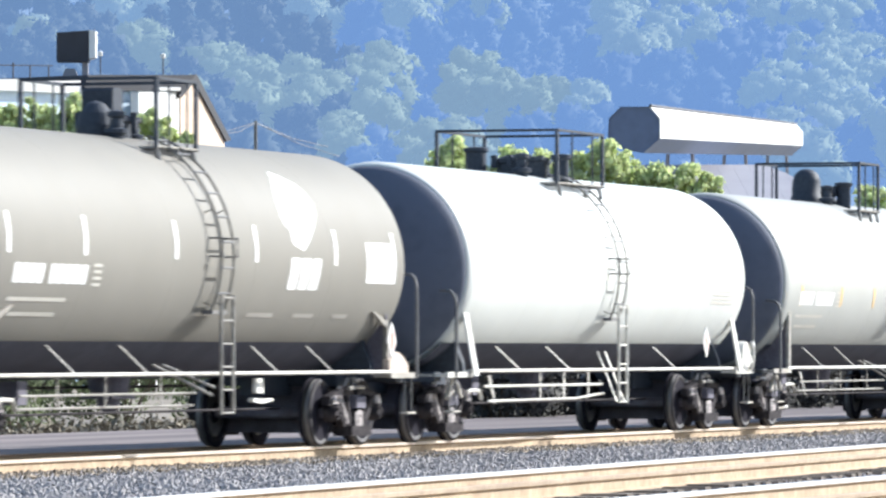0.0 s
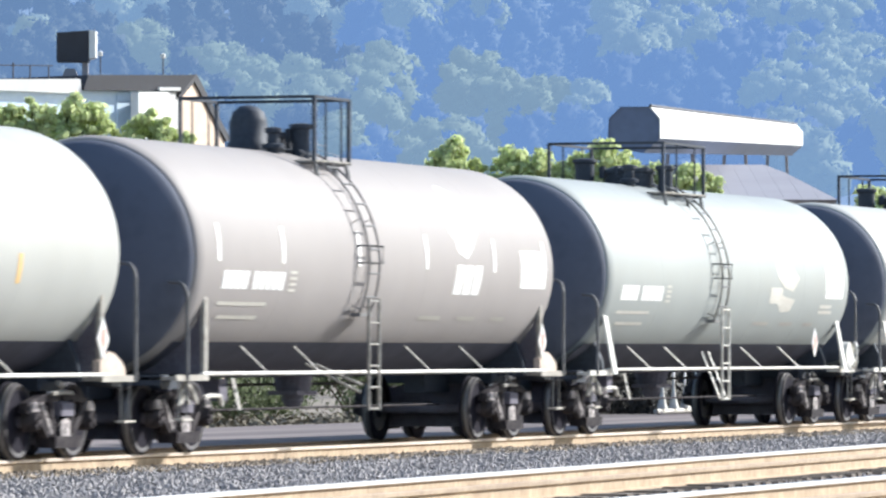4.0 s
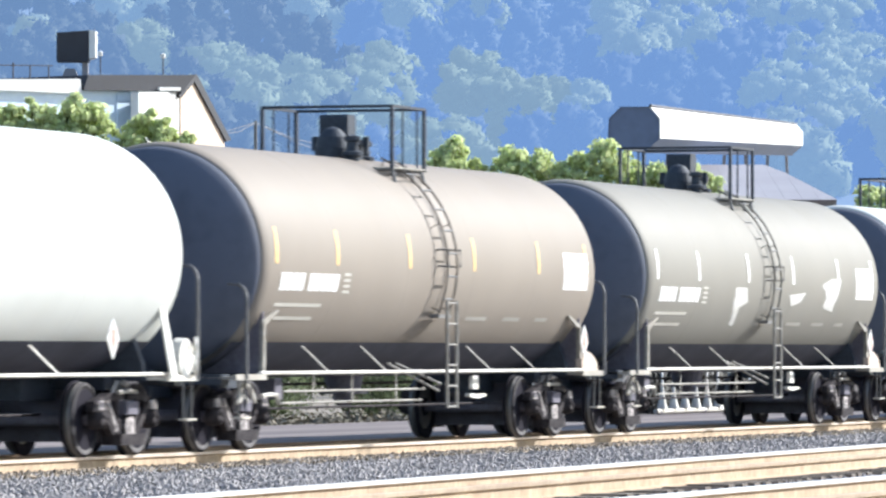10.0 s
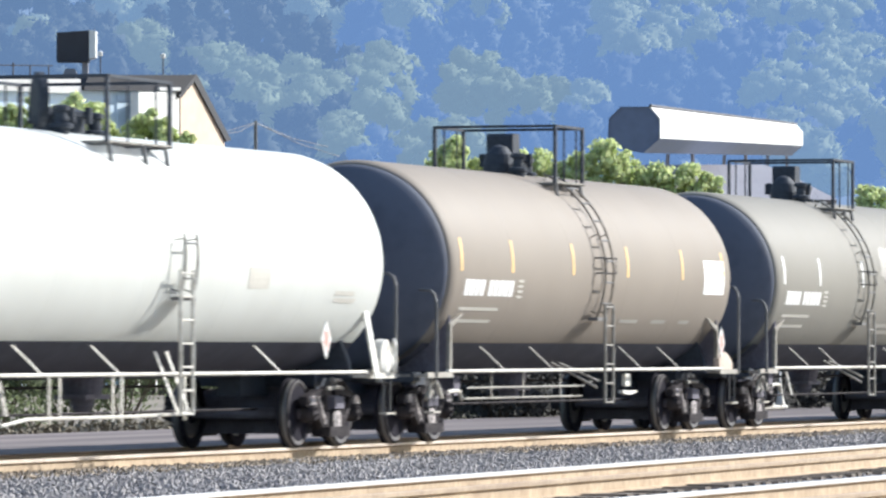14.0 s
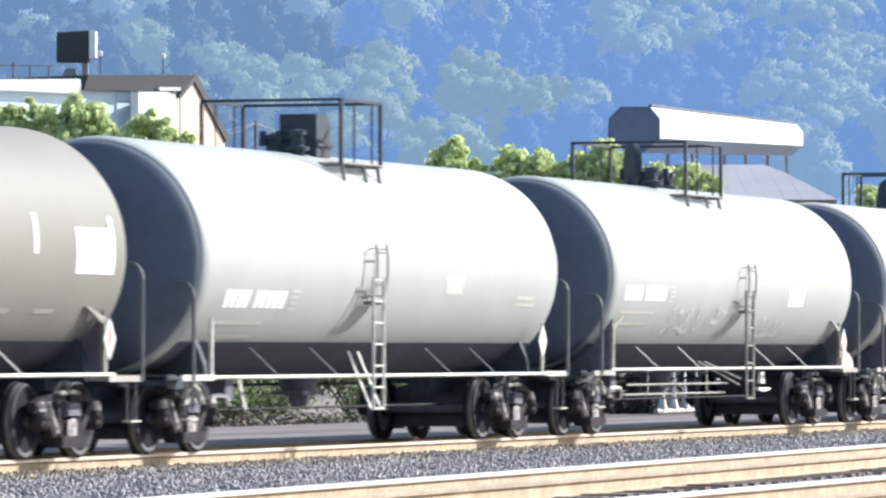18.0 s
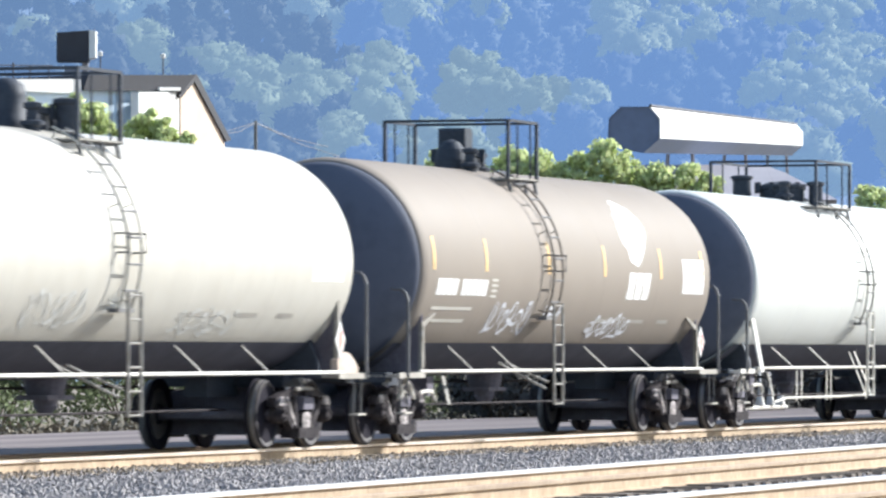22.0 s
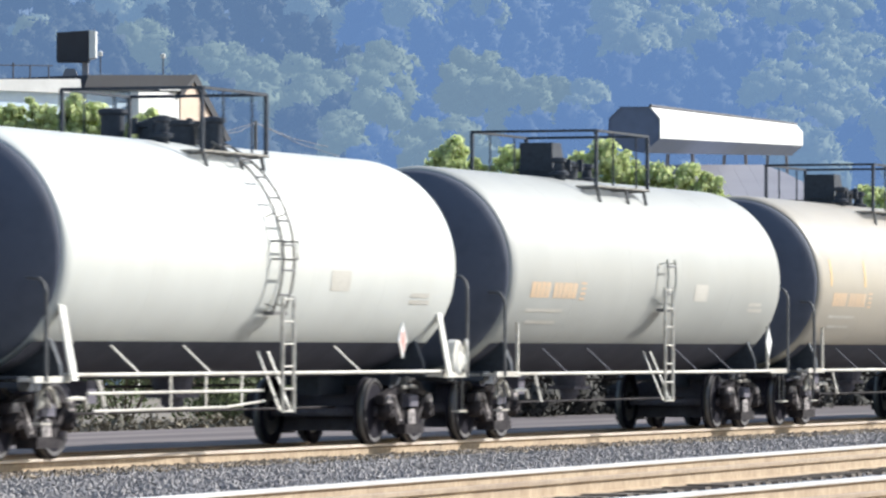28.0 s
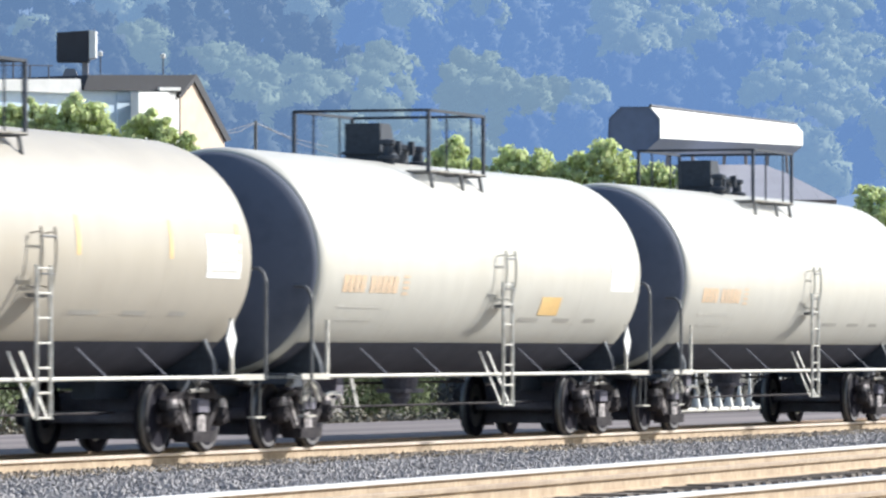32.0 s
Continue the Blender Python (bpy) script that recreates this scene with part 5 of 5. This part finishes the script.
    if "square" in words:
        put("data_panel", shape("square_panel", STENCIL, lambda bm: patch(bm, 3.25, 4.25, -0.44, -0.12)), car, None)
    if "tape" in words:
        for x in (-6.7, -3.9, -1.5, 1.9, 4.4):
            put("reflective_strip", shape("tape", AMBER, lambda bm: patch(bm, -0.06, 0.06, -0.42, -0.06)), car, pose(x, 0, 0), "amber reflective strip")
    if "vee" in words:
        for q, pts in enumerate(([(2.43, 0.08), (2.60, 0.08), (3.09, -0.46), (2.93, -0.52)], [(2.95, -0.52), (3.09, -0.38), (3.72, -0.06), (3.62, -0.16)])):
            put("emblem", shape("vee%d" % q, FADED, lambda bm: blob(bm, pts)), car, None, "pale stroke of a worn emblem")
        for k in range(6):
            put("emblem_block", shape("vee_block%d" % k, FADED, lambda bm: patch(bm, 3.78 + 0.285 * k, 4.0 + 0.285 * k, -0.15, 0.08, slant=0.03)), car, None, "worn pale block beside the emblem")
        for k in range(5):
            put("lettering_bar", shape("vee_print%d" % k, SOFT, lambda bm: patch(bm, 6.31, 7.55 - 0.12 * (k % 2), -0.15 + 0.065 * k, -0.115 + 0.065 * k)), car, None)
        for k in range(3):
            put("lettering_bar", shape("vee_low%d" % k, FADED, lambda bm: patch(bm, 4.85, 5.8 - 0.2 * k, -0.9 + 0.12 * k, -0.85 + 0.12 * k)), car, None)
    if "splash" in words:
        put("paint_patch", shape("splash", THIN, lambda bm: blob(bm, [(0.05, 0.52), (0.22, 0.68), (0.48, 0.74), (0.72, 0.69), (1.0, 0.72), (1.32, 0.60), (1.60, 0.52), (1.66, 0.36), (1.50, 0.24), (1.38, 0.12), (1.08, 0.15), (0.84, 0.04), (0.52, 0.09), (0.30, 0.04), (0.12, 0.15), (-0.12, 0.18), (0.02, 0.34)])), car, None, "faint pale patch on the barrel")
        for k in range(2):
            put("lettering_bar", shape("splash_print%d" % k, DULL, lambda bm: patch(bm, 0.16, 1.37, -0.91 + 0.12 * k, -0.84 + 0.12 * k)), car, None)
    if "crest" in words:
        for q, pts in enumerate(([(2.6, 0.30), (2.95, 0.42), (3.6, 0.30), (4.1, 0.05), (3.7, -0.18), (3.1, -0.12), (2.7, 0.05)], [(2.7, -0.22), (3.3, -0.28), (3.9, -0.32), (3.7, -0.52), (3.1, -0.55), (2.8, -0.42)])):
            put("emblem", shape("crest%d" % q, FADED, lambda bm: blob(bm, pts)), car, None, "pale worn emblem")
    if "yellow" in words:
        put("paint_patch", shape("yellow_patch", AMBER, lambda bm: patch(bm, 2.45, 3.45, -0.68, -0.40)), car, None, "yellow square mark")


def tank_car(i, spec):
    paint, family, kind, lx, (px, pl, pw, dome), guard, text = spec
    car = new("tank_car")
    body = PAINT[paint]
    label = "%s railway tank car with %s ladder" % (WORDS[paint], "long curved" if kind == "full" else "short side")
    if "leaf" in text:
        label = "%s railway tank car with white leaf emblem" % WORDS[paint]
    elif "scrawl" in text:
        label = "%s railway tank car with spray-painted scrawls" % WORDS[paint]
    elif "orange" in text:
        label = "%s railway tank car with orange lettering" % WORDS[paint]
    elif "patches" in text:
        label = "taupe-grey railway tank car with painted-over white patches"
    tagged(car, label, "tank car", "tank cars of the train")
    back = {"post": HALF - 0.30, "white": HALF - 0.24}.get(family, HALF)
    kn = 11
    put("tank", shape("tank%.2f%d" % (back, kn), body, lambda bm: tank_fill(bm, back, kn), True), car)
    # both ends carry the painted shade instead of the body paint
    put("tank_head", shape("tank_head%d" % kn, HEADS, lambda bm: head_fill(bm, kn), True), car, None, "dished tank end painted dark as in shade")
    put("tank_head", shape("tank_head%d" % kn, HEADS, lambda bm: head_fill(bm, kn), True), car, pose(HALF - back, 0, 0, 0, 0, 180), "dished tank end painted dark as in shade")
    # dark trough with the underside's shade put into its colour
    put("belly_shade", shape("belly_shade", UNDER, belly_fill, True), car, None, "underside painted dark as in shade")
    if family != "slim":
        hand_brake(car, family, lx)
    for x in (-4.5, -1.5, 1.5, 4.5):
        put("weld_seam", shape("weld%.1f" % x, body, weld_fill(x), True), car)
    pale = {"white": PIPE, "post": GREYPIPE, "plate": GREYPIPE, "slim": PIPE}[family]
    rail = PIPE if family != "plate" else STRAP
    for s in (-1, 1):
        end_gear(car, s, family)
    sets = truck(car, -TRUCK) + truck(car, TRUCK)
    brake_gear(car, family, lx)
    brackets = {"white": (-4.8, -2.25, 3.65), "post": (-4.65, -2.2, 2.6, 4.8), "plate": (-4.9, -2.6, 2.0, 4.4), "slim": (-4.69, -2.3, 2.69, 4.78)}[family]
    if lx < -1.0 and family != "slim":
        brackets = (-4.9, -2.8, 1.95, 4.45)
    side_rails(car, family, brackets, rail)
    steel = GREYPIPE if paint == "white" or (kind == "full" and paint in ("silver", "grey")) else body
    ladder(car, lx, kind, steel, pale)
    foot_braces(car, lx, family, pale)
    underrail(car, lx, guard, pale)
    platform(car, px, pl, pw, BLACK, 0.92 if family != "white" else 0.86, dome)
    placard(car, {"white": 5.25, "post": 7.1, "plate": 7.1, "slim": 6.9}[family], 1.50, red=family != "slim")
    marks(car, text, lx)
    return car, sets


TRAIN = [tank_car(i, spec) for i, spec in enumerate(CARS)]


# ---- what moves ----
def run(t):
    """Metres that the train has rolled by t seconds; it slows a little."""
    return SPEED * (t - 0.809e-3 * t * t - 0.21e-5 * t ** 3)


def motions():
    times = [0.5 * k for k in range(65)]
    for i, (car, sets) in enumerate(TRAIN):
        walk(car, [(t, pose(FIRST + PITCH * i - run(t), 0, 0)) for t in times])
    lead = TRAIN[0][1]
    for ax in lead:
        x, z = ax.location.x, ax.location.z
        walk(ax, [(k / 30, pose(x, 0, z, 0, -math.degrees(run(k / 30) / WHEEL), 0)) for k in range(961)])
    for car, sets in TRAIN[1:]:
        for ax, src in zip(sets, lead):
            ax.rotation_mode = "QUATERNION"
            ad = ax.animation_data_create()
            ad.action = src.animation_data.action
            ad.action_slot = src.animation_data.action_slot


motions()
